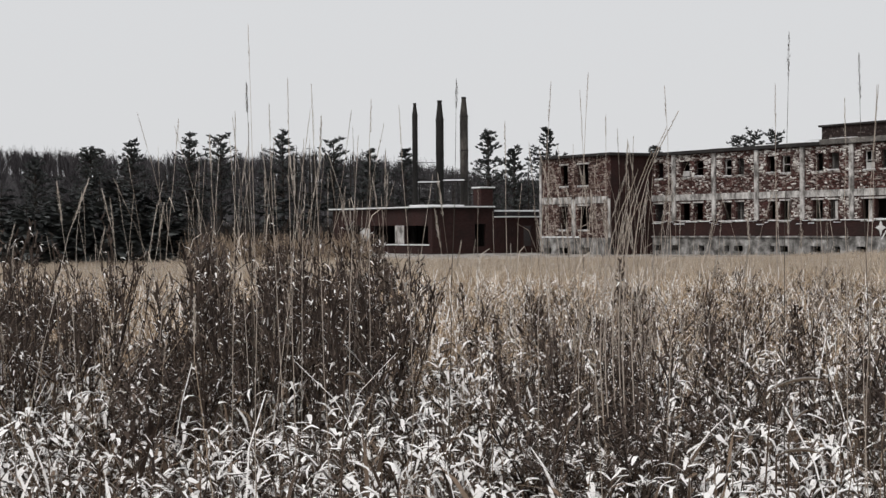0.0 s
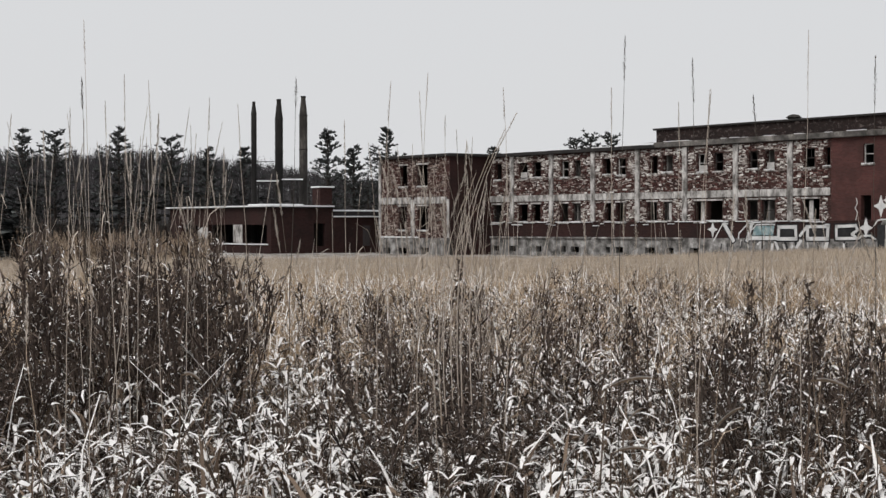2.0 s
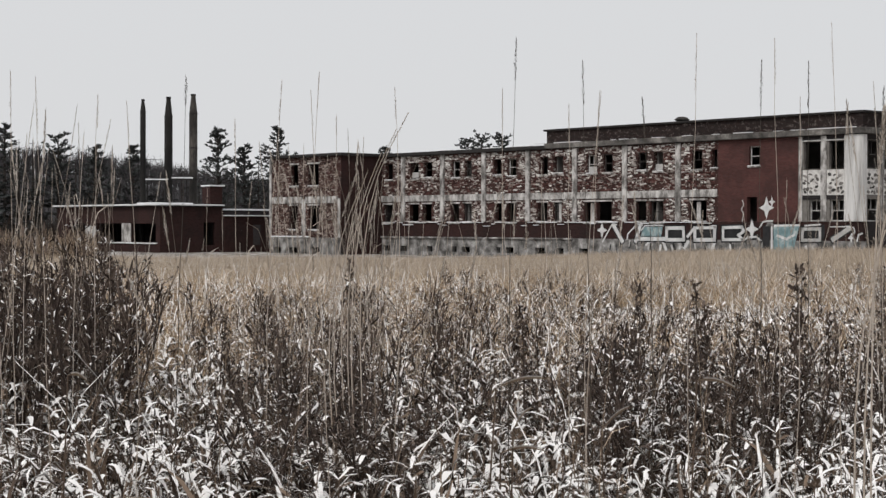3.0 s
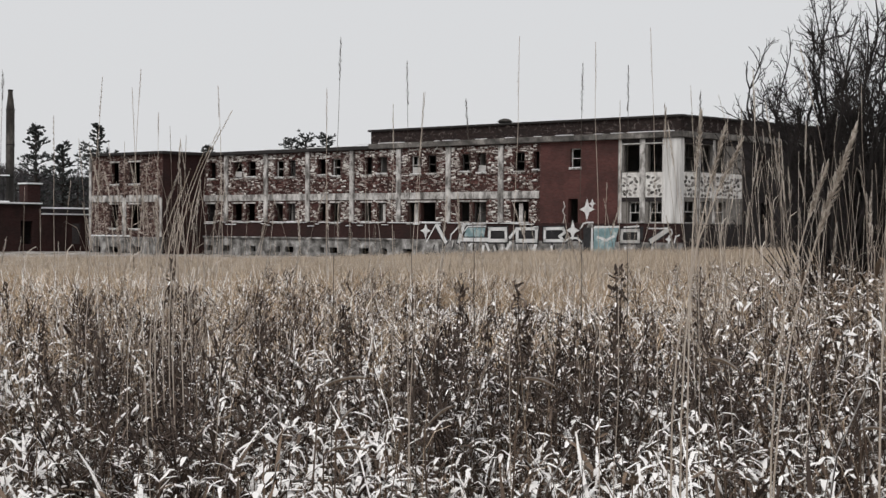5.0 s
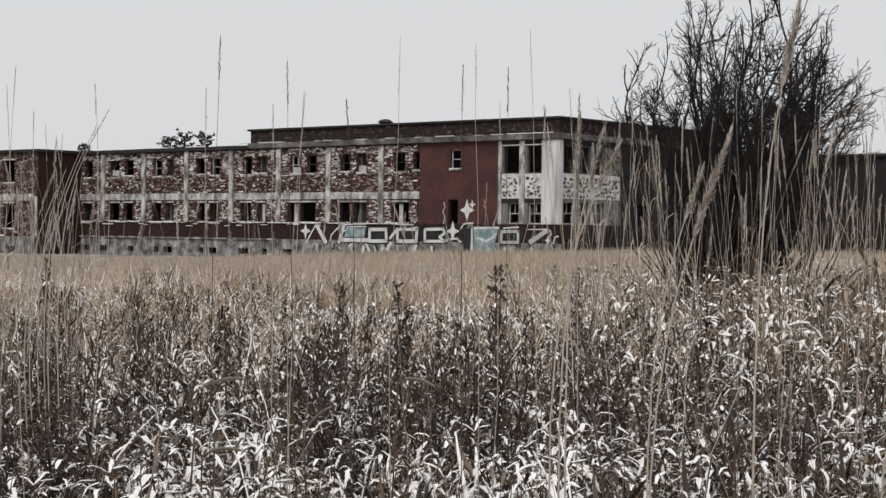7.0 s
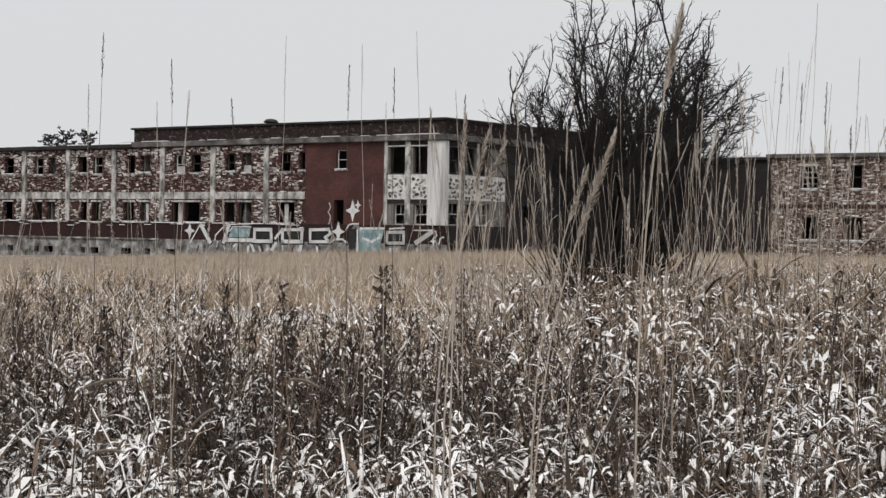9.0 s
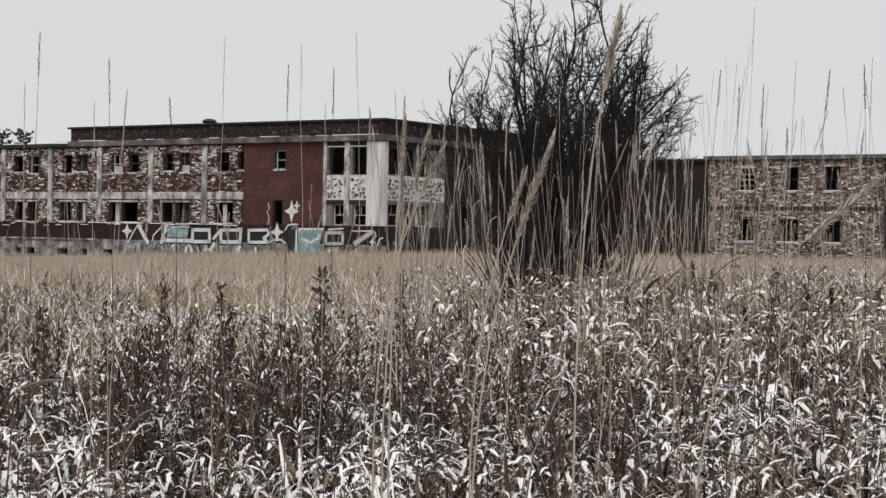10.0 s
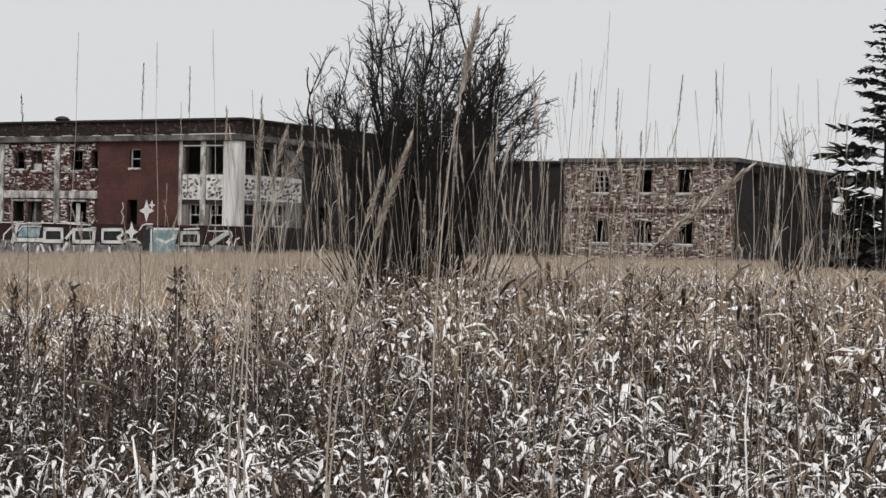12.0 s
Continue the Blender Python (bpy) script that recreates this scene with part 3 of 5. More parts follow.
def stone_mesh(rng, w, h):
    """An uneven rounded field stone lying against the wall."""
    bm = bmesh.new()
    n = 8
    ring = [(math.cos(2 * math.pi * k / n) * w / 2 * rng.uniform(0.82, 1.08), math.sin(2 * math.pi * k / n) * h / 2 * rng.uniform(0.82, 1.08)) for k in range(n)]
    a = [bm.verts.new((x, 0.0, z)) for x, z in ring]
    b = [bm.verts.new((x * 0.85, -0.025, z * 0.85)) for x, z in ring]
    c = bm.verts.new((0, -0.04, 0))
    for k in range(n):
        j = (k + 1) % n
        bm.faces.new((a[k], a[j], b[j], b[k]))
        bm.faces.new((b[k], b[j], c))
    me = bpy.data.meshes.new("stone")
    bm.to_mesh(me)
    bm.free()
    me.materials.append(STONE)
    return me


rs = np.random.default_rng(8)
STONES = [stone_mesh(rs, rs.uniform(0.16, 0.42), rs.uniform(0.14, 0.3)) for _ in range(10)]


def stone_panel(u0, u1, z0, z1, m):
    part("spandrel", turned(boxes((u0, -0.03, z0 - 0.05, u1, -0.003, z1)), m), LIME, main, "rough white mortar panel set with field stones")
    z = z0 + 0.16
    while z < z1 - 0.08:
        u = u0 + rs.uniform(0.12, 0.3)
        while u < u1 - 0.12:
            if rs.uniform() < 0.12:
                u += 0.2
                continue
            o = new("stone", STONES[rs.integers(0, 10)])
            o.parent = main
            o.matrix_basis = m @ pose(u, -0.031, z + rs.uniform(-0.09, 0.09), 0, rs.uniform(-40, 40), 0)
            u += rs.uniform(0.24, 0.44)
        z += 0.26


for a, b in ((25.47, 26.86), (27.34, 28.69)):
    stone_panel(a, b, 3.65, 5.18, Matrix())
for a, b in ((0.32, 1.75), (2.09, 3.4), (3.74, 6.7)):
    stone_panel(a, b, 3.65, 5.18, END)
part("window_head", boxes((25.47, -0.06, 3.34, 26.86, -0.004, 3.59), (27.34, -0.06, 3.34, 28.69, -0.004, 3.59)), BRICK_DARK_SHADED, main)
part("upper_fascia", boxes((25.43, -0.05, 7.055, 28.69, -0.004, ROOF - 0.24)), BRICK_DARK_SHADED, main)
part("end_fascia", turned(boxes((0.32, -0.05, 6.98, 6.78, -0.004, ROOF - 0.24)), END), BRICK_DARK_SHADED, main)

# ---------------------------------------------------------------- the projecting wing at the far end
wing = thing("factory_wing", SITE, "projecting brick end wing with pale concrete bands", "building")
WH = [(-25.1, 4.95, -24.0, 6.75), (-22.45, 4.95, -21.03, 6.75), (-25.15, 1.28, -24.1, 3.3), (-22.45, 1.28, -21.0, 3.3)]
WINGM = pose(0, -4.2, 0)
part("front_wall", turned(wall(-28.2, -17.95, PL - 0.1, ROOF - 0.2, WH), WINGM), BRICK_MIX, wing)
part("plinth", turned(wall(-28.3, -17.9, -1.2, PL - 0.104, [(-27.6, -0.75, -26.6, -0.2), (-25.3, -0.75, -24.1, -0.2), (-22.0, -0.75, -20.9, -0.15)], 0.45), WINGM), PLINTH, wing)
part("side_wall", turned(wall(-4.195, 0.0, -1.2, ROOF - 0.2, []), pose(-17.9, 0, 0, 0, 0, 90)), BRICK_MAROON, wing)
part("far_side_wall", boxes((-28.2, -3.84, -1.2, -27.85, 15, ROOF - 0.2)), BRICK_DARK_SHADED, wing)
part("rear_wall", boxes((-27.84, 14.6, -1.2, -17.92, 15, ROOF - 0.2)), BRICK_DARK_SHADED, wing)
part("partition_wall", boxes((-27.8, 3, 0.3, -18.3, 3.2, ROOF - 0.22)), PLASTER, wing)
part("storey_slab", boxes((-27.8, -3.8, BELT0, -18.3, 2.98, BELT0 + 0.4)), PLASTER, wing)
part("cornice", turned(bevel(boxes((-28.6, -0.35, ROOF - 0.2, -17.55, 19.2, ROOF + 0.03)), 0.03), WINGM), ROOFING, wing, "dark overhanging roof edge")
for a, b in ((-28.2, -23.37), (-22.83, -18.27)):
    part("belt_course", turned(bevel(boxes((a + 0.34 if a < -28 else a, -0.1, BELT0 - 0.1, b, -0.003, BELT1 - 0.05)), 0.02), WINGM), CONCRETE, wing)
for u, w in ((-28.2, 0.3), (-23.35, 0.5), (-18.25, 0.28)):
    part("pilaster", turned(bevel(boxes((u, -0.12, PL - 0.08, u + w, -0.004, (ROOF if u < -28 else BELT1) - 0.25)), 0.02), WINGM), CONCRETE, wing)
for h in WH:
    part("lintel", turned(bevel(boxes((h[0] - 0.15, -0.06, h[3] + 0.004, h[2] + 0.15, -0.003, h[3] + 0.14)), 0.012), WINGM), CONCRETE, wing)
    s = part("sill", turned(bevel(boxes((h[0] - 0.1, -0.1, h[1] - 0.1, h[2] + 0.1, 0.1, h[1])), 0.012), WINGM), CONCRETE, wing)
    part("snow_cap", turned(bevel(boxes((h[0] - 0.08, -0.095, h[1] + 0.002, h[2] + 0.06, 0.05, h[1] + 0.05)), 0.015), WINGM), SNOW, s)
rubble(-27.85, -18.3, BELT1 - 0.02, ROOF - 0.3, WH + [(h[0] - 0.2, h[3], h[2] + 0.2, h[3] + 0.16) for h in WH], wing, [RUBBLE_TAN, RUBBLE_RED], (0.75, 0.25), 0.62, rb, WINGM)
rubble(-27.85, -18.3, PL + 0.05, BELT0 - 0.12, WH + [(h[0] - 0.2, h[3], h[2] + 0.2, h[3] + 0.16) for h in WH], wing, [RUBBLE_TAN, RUBBLE_RED], (0.8, 0.2), 0.62, rb, WINGM)
part("ledge_snow", turned(bevel(boxes((-28.0, -0.1, PL - 0.1, -22.3, -0.004, PL + 0.02)), 0.02), WINGM), SNOW, wing, "snow along the plinth")

# ---------------------------------------------------------------- link and the second block beyond the bare tree
link = thing("linking_wing", SITE, "dark brick linking wing with a snowy roof edge", "building")
part("front_wall", turned(wall(30.4, 43.0, -1.2, 7.1, []), pose(0, 26, 0)), BRICK_DARK_SHADED, link)
part("side_wall", boxes((29.6, 19.4, -1.2, 30.0, 34, 7.1)), BRICK_DARK_SHADED, link)
part("rear_wall", boxes((30.4, 33.6, -1.2, 43, 34, 7.1)), BRICK_DARK_SHADED, link)
part("roof", bevel(boxes((29.6, 25.7, 7.104, 43.0, 34.2, 7.3)), 0.03), ROOFING, link)
part("roof_snow", bevel(boxes((29.7, 25.75, 7.304, 43.0, 34.1, 7.37)), 0.02), SNOW, link)
u = 30.2
while u < 41.0:
    w = rb.uniform(0.5, 1.6)
    part("snow_heap", bevel(boxes((u, 25.72, 7.373, u + w, 26.6, 7.4 + rb.uniform(0.06, 0.24))), 0.02), SNOW, link, "snow heaped along the roof edge")
    u += w + rb.uniform(0.2, 0.9)

block = thing("brick_block", SITE, "two-storey pale brick block with empty windows", "building")
BH = [(43.66, 4.9, 44.85, 6.5), (47.2, 4.9, 48.05, 6.52), (50.0, 4.9, 51.05, 6.55), (43.75, 1.4, 44.9, 2.98), (46.7, 1.4, 48.1, 2.95), (50.05, 1.4, 51.1, 2.9)]
BLOCKM = pose(0, 23.06, 0)
part("front_wall", turned(wall(41.4, 54.0, -1.2, 7.05, BH), BLOCKM), BRICK_PALE, block, "pale weathered brick front")
# Side walls: their shade is part of the dark brick colour.
part("side_wall", turned(wall(23.5, 46.5, -1.2, 7.05, [(27, 4.9, 28.2, 6.5), (32, 4.9, 33.2, 6.5), (37, 4.9, 38.2, 6.5)]), pose(54.0, 0, 0, 0, 0, 90)), BRICK_DARK_SHADED, block)
part("side_wall", boxes((41.4, 23.42, -1.2, 41.75, 46.5, 7.05)), BRICK_DARK_SHADED, block)
part("rear_wall", boxes((41.76, 46.15, -1.2, 53.6, 46.5, 7.05)), BRICK_DARK_SHADED, block)
part("inner_wall", boxes((41.8, 29, -0.3, 53.6, 29.2, 7.0)), PLASTER, block)
part("storey_slab", boxes((41.8, 23.45, 3.3, 53.6, 28.98, 3.6)), PLASTER, block)
part("roof", bevel(boxes((41.1, 22.75, 7.054, 54.3, 46.8, 7.34)), 0.03), CORNICE, block, "grey roof edge")
part("roof_snow", bevel(boxes((41.3, 22.9, 7.344, 54.1, 46.6, 7.38)), 0.015), SNOW, block)
part("sash_bar", turned(boxes((43.72, 0.19, 5.25, 44.79, 0.23, 5.29), (43.72, 0.19, 6.05, 44.79, 0.23, 6.09), (44.06, 0.195, 4.96, 44.1, 0.225, 6.44), (44.42, 0.195, 4.96, 44.46, 0.225, 6.44)), BLOCKM), WHITE_FRAME, block)
for k, h in enumerate(BH):
    if k < 3:
        fr = window_frame(h, block, WHITE_FRAME if k == 0 else DARK_FRAME, bars=0, sash=True)
        for o in (fr, *fr.children):
            o.data.transform(BLOCKM)
        part("lintel", turned(bevel(boxes((h[0] - 0.25, -0.06, h[3] + 0.004, h[2] + 0.25, -0.003, h[3] + 0.14)), 0.012), BLOCKM), CONCRETE, block)
    s = part("sill", turned(bevel(boxes((h[0] - 0.1, -0.1, h[1] - 0.12, h[2] + 0.1, 0.1, h[1])), 0.012), BLOCKM), CONCRETE, block)
    part("snow_cap", turned(bevel(boxes((h[0] - 0.08, -0.095, h[1] + 0.002, h[2] + 0.06, 0.05, h[1] + 0.06)), 0.015), BLOCKM), SNOW, s)
rubble(41.5, 53.9, 0.0, 3.58, BH, block, [RUBBLE_TAN, RUBBLE_RED, RUBBLE_PALE], (0.48, 0.12, 0.4), 0.68, rb, BLOCKM)
rubble(41.5, 53.9, 3.87, 7.0, BH + [(h[0] - 0.3, h[3], h[2] + 0.3, h[3] + 0.16) for h in BH], block, [RUBBLE_TAN, RUBBLE_RED, RUBBLE_PALE], (0.48, 0.12, 0.4), 0.68, rb, BLOCKM)
part("belt_course", turned(bevel(boxes((41.5, -0.05, 3.6, 53.9, -0.003, 3.85)), 0.02), BLOCKM), BRICK_MIX, block)

# ---------------------------------------------------------------- boiler house, its chimneys
boiler = thing("boiler_house", SITE, "low red brick boiler house with snow along its flat roof", "building")
BHM = pose(0, -11.93, 0)
BO = [(-50.2, 0.1, -47.0, 1.83), (-44.9, 0.13, -40.2, 1.8), (-38.4, 0.15, -34.2, 1.78)]
part("front_wall", turned(wall(-52.5, -33.5, -1.2, 3.25, BO), BHM), BRICK_MAROON, boiler)
part("side_wall", turned(wall(-11.57, -5.6, -1.2, 3.25, [(-7.6, -0.1, -6.4, 1.9)]), pose(-33.5, 0, 0, 0, 0, 90)), BRICK_MAROON, boiler)
part("annex_wall", turned(wall(-5.596, 6.0, -1.2, 2.45, [(-2.6, -0.1, -1.6, 1.7)]), pose(-33.3, 0, 0, 0, 0, 90)), BRICK_MAROON, boiler)
part("upper_annex_wall", boxes((-34.6, -5.5, 2.5, -34.2, 6.0, 2.98)), BRICK_DARK_SHADED, boiler)
part("annex_roof", bevel(boxes((-36.5, -5.59, 2.454, -33.1, 6, 2.56)), 0.02), SNOW, boiler, "snow on the low annex roof")
part("upper_annex_roof", bevel(boxes((-40, -5.59, 2.984, -34.05, 6, 3.12)), 0.02), SNOW, boiler)
part("far_wall", boxes((-52.5, -11.5, -1.2, -52.1, 6, 3.25)), BRICK_DARK_SHADED, boiler)
part("rear_wall", boxes((-52.1, 5.6, -1.2, -33.7, 6, 2.44)), BRICK_DARK_SHADED, boiler)
# Unseen inner wall and ceiling, coloured dark so the openings read as unlit.
part("inner_wall", boxes((-52.0, -5.9, -1.2, -34.0, -5.7, 2.4)), BRICK_DARK_SHADED, boiler)
part("ceiling", boxes((-52.05, -11.55, 2.6, -33.9, -5.92, 2.7)), ROOFING, boiler)
part("roof", bevel(boxes((-52.8, -12.25, 3.254, -33.2, -5.6, 3.34)), 0.02), ROOFING, boiler)
part("roof_snow", bevel(boxes((-52.85, -12.3, 3.344, -33.15, -5.65, 3.47)), 0.02), SNOW, boiler, "thin snow on the flat roof")
part("snow_heap", bevel(boxes((-37.5, -12.0, 3.474, -34.5, -8, 3.6)), 0.08), SNOW, boiler)
part("sill_snow", turned(bevel(boxes((-50.4, -0.1, 0.02, -34.0, 0.1, 0.125)), 0.02), BHM), SNOW, boiler)
part("white_pier", turned(bevel(boxes((-46.9, -0.04, 0.21, -44.95, -0.003, 1.56)), 0.02), BHM), WHITE_FRAME, boiler, "flaking white panel in the opening")
part("window_post", turned(boxes((-40.1, -0.05, 0.14, -38.5, -0.003, 1.8)), BHM), CONCRETE, boiler)
stack = part("flue", bevel(boxes((-34.9, -6.9, 3.48, -33.6, -5.61, 5.05)), 0.03), BRICK_MAROON, boiler)
part("stack_snow", bevel(boxes((-35.0, -7.0, 5.054, -33.5, -5.4, 5.18)), 0.03), SNOW, stack)


def chimney(az, d, top, neck, radius, mat, label):
    p = at(az, d)
    t = thing("chimney", Matrix.Translation(p), label, "chimney", "boiler chimneys")
    h, n = top - p.z, neck - p.z
    part("flue", lathe([(0, 0, 0, radius * 1.05), (0, 0, n * 0.45, radius * 1.02), (0, 0, n, radius)], 16), mat, t)
    part("collar", lathe([(0, 0, n + 0.002, radius * 1.1), (0, 0, n + 0.09, radius * 1.1)], 16), STEEL, t)
    part("tapered_top", lathe([(0, 0, n + 0.092, radius * 0.98), (0, 0, h - 0.3, radius * 0.56), (0, 0, h - 0.15, radius * 0.55)], 16), mat, t)
    part("rim", lathe([(0, 0, h - 0.148, radius * 0.62), (0, 0, h, radius * 0.62)], 16), STEEL, t)
    for z in (n * 0.3, n * 0.52, n * 0.75):
        part("flange", lathe([(0, 0, z, radius * 1.12), (0, 0, z + 0.08, radius * 1.12)], 16), STEEL, t)
    return t


chimney(-0.94, 153, 12.99, 11.85, 0.25, STEEL, "slim soot-black steel chimney behind the boiler house")
chimney(-0.09, 153, 13.23, 11.4, 0.36, STEEL, "soot-black steel chimney with tapered top and scaled foot")
chimney(0.74, 153, 13.52, 11.7, 0.37, STEEL_PALE, "tall steel chimney with flaking pale coating")
gantry = thing("chimney_gantry", Matrix.Translation(at(-0.1, 152)), "snow-covered steel gantry braced between the chimneys", "gantry")
part("beam", boxes((-2.0, -0.1, 6.3, 0.0, 0.1, 6.42), (0.3, -0.1, 6.45, 2.2, 0.1, 6.57)), STEEL, gantry)
part("beam_snow", boxes((-2.0, -0.12, 6.424, 0.0, 0.12, 6.52), (0.3, -0.12, 6.574, 2.2, 0.12, 6.68)), SNOW, gantry)
part("post", boxes((-1.9, -0.05, 0.0, -1.8, 0.05, 6.29)), STEEL, gantry)
part("post", boxes((1.6, -0.05, 0.0, 1.7, 0.05, 6.44)), STEEL, gantry)
part("brace", turned(boxes((0, -0.04, 0, 0.07, 0.04, 1.1)), pose(-0.2, 0, 7.0, 0, -20, 0)), STEEL_PALE, gantry)
part("wire", boxes((-2.2, -0.02, 8.2, -0.35, 0.02, 8.25)), STEEL, gantry)

# ---------------------------------------------------------------- painted lettering and stars on the long front
mural = thing("wall_graffiti", SITE, "white and teal spray-painted graffiti band with four-pointed stars", "graffiti")


def star(u, z, r, y=-0.02):
    bm = bmesh.new()
    pts = []
    for k in range(8):
        a = math.pi / 4 * k
        rr = r if k % 2 == 0 else r * 0.36
        pts.append((u + rr * math.sin(a) * (0.85 if k in (2, 6) else 1), z + rr * math.cos(a)))
    f = [bm.verts.new((p[0], y, p[1])) for p in pts]
    g = [bm.verts.new((p[0], y + 0.006, p[1])) for p in pts]
    bm.faces.new(f)
    bm.faces.new(g[::-1])
    for i in range(8):
        bm.faces.new((f[i], g[i], g[(i + 1) % 8], f[(i + 1) % 8]))
    return part("star", bm, PAINT_WHITE, mural, "white four-pointed star")


def stroke(points, width, mat, y=-0.17, name="stroke"):
    """A painted line of even width along points in the wall's plane."""
    bm = bmesh.new()
    for (a, b), (c, d) in zip(points, points[1:]):
        dx, dz = c - a, d - b
        n = math.hypot(dx, dz)
        ox, oz = -dz / n * width / 2, dx / n * width / 2
        ex, ez = dx / n * width / 2, dz / n * width / 2
        q = [(a - ex + ox, b - ez + oz), (a - ex - ox, b - ez - oz), (c + ex - ox, d + ez - oz), (c + ex + ox, d + ez + oz)]
        f = [bm.verts.new((p[0], y, p[1])) for p in q]
        g = [bm.verts.new((p[0], y + 0.005, p[1])) for p in q]
        bm.faces.new(f)
        bm.faces.new(g[::-1])
        for i in range(4):
            bm.faces.new((f[i], g[i], g[(i + 1) % 4], f[(i + 1) % 4]))
    return part(name, bm, mat, mural)


W1, W2, W3, W4 = -0.006, -0.011, -0.016, -0.021      # coats of paint, one over the other


def outlined(points, width, y=W3, mat=None):
    """A pale painted bar with a black outline."""
    stroke(points, width + 0.2, PAINT_BLACK, y + 0.005, "outline")
    stroke(points, width, mat or PAINT_WHITE, y)


def field(corners, mat, y, name="painted_field"):
    bm = bmesh.new()
    f = [bm.verts.new((u, y, z)) for u, z in corners]
    g = [bm.verts.new((u, y + 0.004, z)) for u, z in corners]
    bm.faces.new(f)
    bm.faces.new(g[::-1])
    for i in range(len(f)):
        j = (i + 1) % len(f)
        bm.faces.new((f[i], g[i], g[j], f[j]))
    return part(name, bm, mat, mural)


part("primer_band", boxes((7.2, W1, -0.2, 29.8, -0.002, 0.72)), PLINTH, mural, "grey primer under the paint")
star(7.75, 1.36, 0.62, W4)
# the first letter: two slanting bars
outlined([(8.88, 1.72), (9.72, 0.62)], 0.3)
stroke([(7.85, 0.58), (8.76, 1.8), (9.2, 1.76)], 0.1, PAINT_WHITE, W4)
outlined([(11.5, 1.76), (11.05, 0.64)], 0.28)
stroke([(10.23, 0.77), (10.28, 1.09), (11.2, 1.82), (11.69, 1.73)], 0.1, PAINT_WHITE, W4)
# the second: a teal body between white bars
field([(11.49, 0.9), (13.42, 0.92), (13.57, 1.61), (11.8, 1.61)], PAINT_TEAL, W2, "teal_field")
stroke([(11.59, 1.38), (11.91, 1.69), (13.6, 1.7)], 0.1, PAINT_WHITE, W4)
outlined([(11.11, 0.76), (13.74, 0.78)], 0.26)
# three square letters
field([(13.8, 0.55), (15.7, 0.55), (15.6, 1.72), (13.8, 1.72)], PAINT_BLACK, W2, "outline")
outlined([(13.93, 0.72), (13.95, 1.52), (15.45, 1.53), (15.5, 0.74), (13.93, 0.72)], 0.24)
field([(16.3, 0.6), (18.4, 0.6), (18.4, 1.72), (16.4, 1.72)], PAINT_BLACK, W2, "outline")
outlined([(15.86, 0.96), (16.45, 1.54), (18.3, 1.56)], 0.2)
outlined([(18.24, 1.5), (18.2, 0.76), (16.5, 0.74), (16.5, 1.45)], 0.25)
field([(18.8, 0.6), (20.8, 0.6), (20.8, 1.74), (18.8, 1.74)], PAINT_BLACK, W2, "outline")
outlined([(18.96, 0.77), (18.96, 1.56), (20.55, 1.6), (20.72, 1.33), (20.27, 1.07), (20.62, 0.79), (18.96, 0.77)], 0.2)
star(21.39, 1.47, 0.68, W4)
outlined([(20.77, 0.77), (21.06, 0.96), (21.74, 0.97), (22.12, 0.75)], 0.12)
# the black post, the teal panel and what follows
field([(22.32, -0.35), (22.84, -0.35), (22.9, 1.95), (22.3, 1.65)], PAINT_BLACK, W2, "black_post")
stroke([(22.06, 1.6), (22.3, 1.92), (22.58, 1.99), (23.1, 2.0)], 0.1, PAINT_WHITE, -0.026)
field([(22.56, 1.66), (23.14, 1.64), (23.1, 1.9), (22.7, 1.93)], PLINTH, W3, "grey_knob")
field([(23.18, -0.35), (24.7, -0.35), (24.9, 0.6), (25.22, 1.66), (23.16, 1.65)], PAINT_TEAL, W2, "teal_field")
stroke([(23.02, 1.57), (23.03, 0.2)], 0.14, PAINT_WHITE, W3)
stroke([(23.26, 1.7), (25.2, 1.72)], 0.13, PAINT_WHITE, W4)
stroke([(23.5, 1.05), (24.2, 0.85), (24.8, 1.1)], 0.16, PAINT_WHITE, W3)
outlined([(25.45, 0.78), (25.48, 1.48), (26.82, 1.5), (26.82, 0.8), (25.45, 0.78)], 0.2, W3, WHITE_FRAME)
field([(25.6, 0.9), (26.7, 0.9), (26.7, 1.36), (25.6, 1.36)], PAINT_BLACK, W2, "dark_panel")
stroke([(25.68, 1.7), (26.82, 1.77)], 0.1, PAINT_WHITE, W3)
stroke([(27.09, 1.64), (27.06, 1.0)], 0.22, PAINT_BLACK, W3)
outlined([(27.85, 0.86), (29.02, 1.52)], 0.3, W3, WHITE_FRAME)
stroke([(27.63, 1.63), (28.8, 1.64)], 0.07, PAINT_WHITE, W3)
stroke([(28.84, 1.66), (29.37, 1.58), (29.46, 1.33), (29.02, 0.94)], 0.08, PAINT_WHITE, W4)
star(29.2, 0.95, 0.32, -0.026)
stroke([(29.62, 0.77), (29.72, 1.14), (29.98, 1.22)], 0.09, PAINT_WHITE, W3)
# the stars and the scrawl on the red wall
star(22.58, 2.85, 0.74, W2)
star(23.02, 3.22, 0.34, W3)
stroke([(20.59, 3.35), (20.69, 3.05), (20.5, 2.75), (20.7, 2.45), (20.56, 1.97)], 0.07, WHITE_FRAME, W2)
# runs and splashes under the letters
rg = np.random.default_rng(9)
for k in range(46):
    u, z = 7.9 + 20.5 * rg.uniform(), rg.uniform(0.25, 0.62)
    ln = rg.uniform(0.1, 0.45)
    stroke([(u, z), (u + rg.normal(0, 0.1), z - ln)], rg.uniform(0.05, 0.24), (PAINT_WHITE, PAINT_BLACK, WHITE_FRAME, PAINT_BLACK, PAINT_WHITE, PLINTH)[k % 6], -0.0065 - 0.00009 * k, "paint_run")


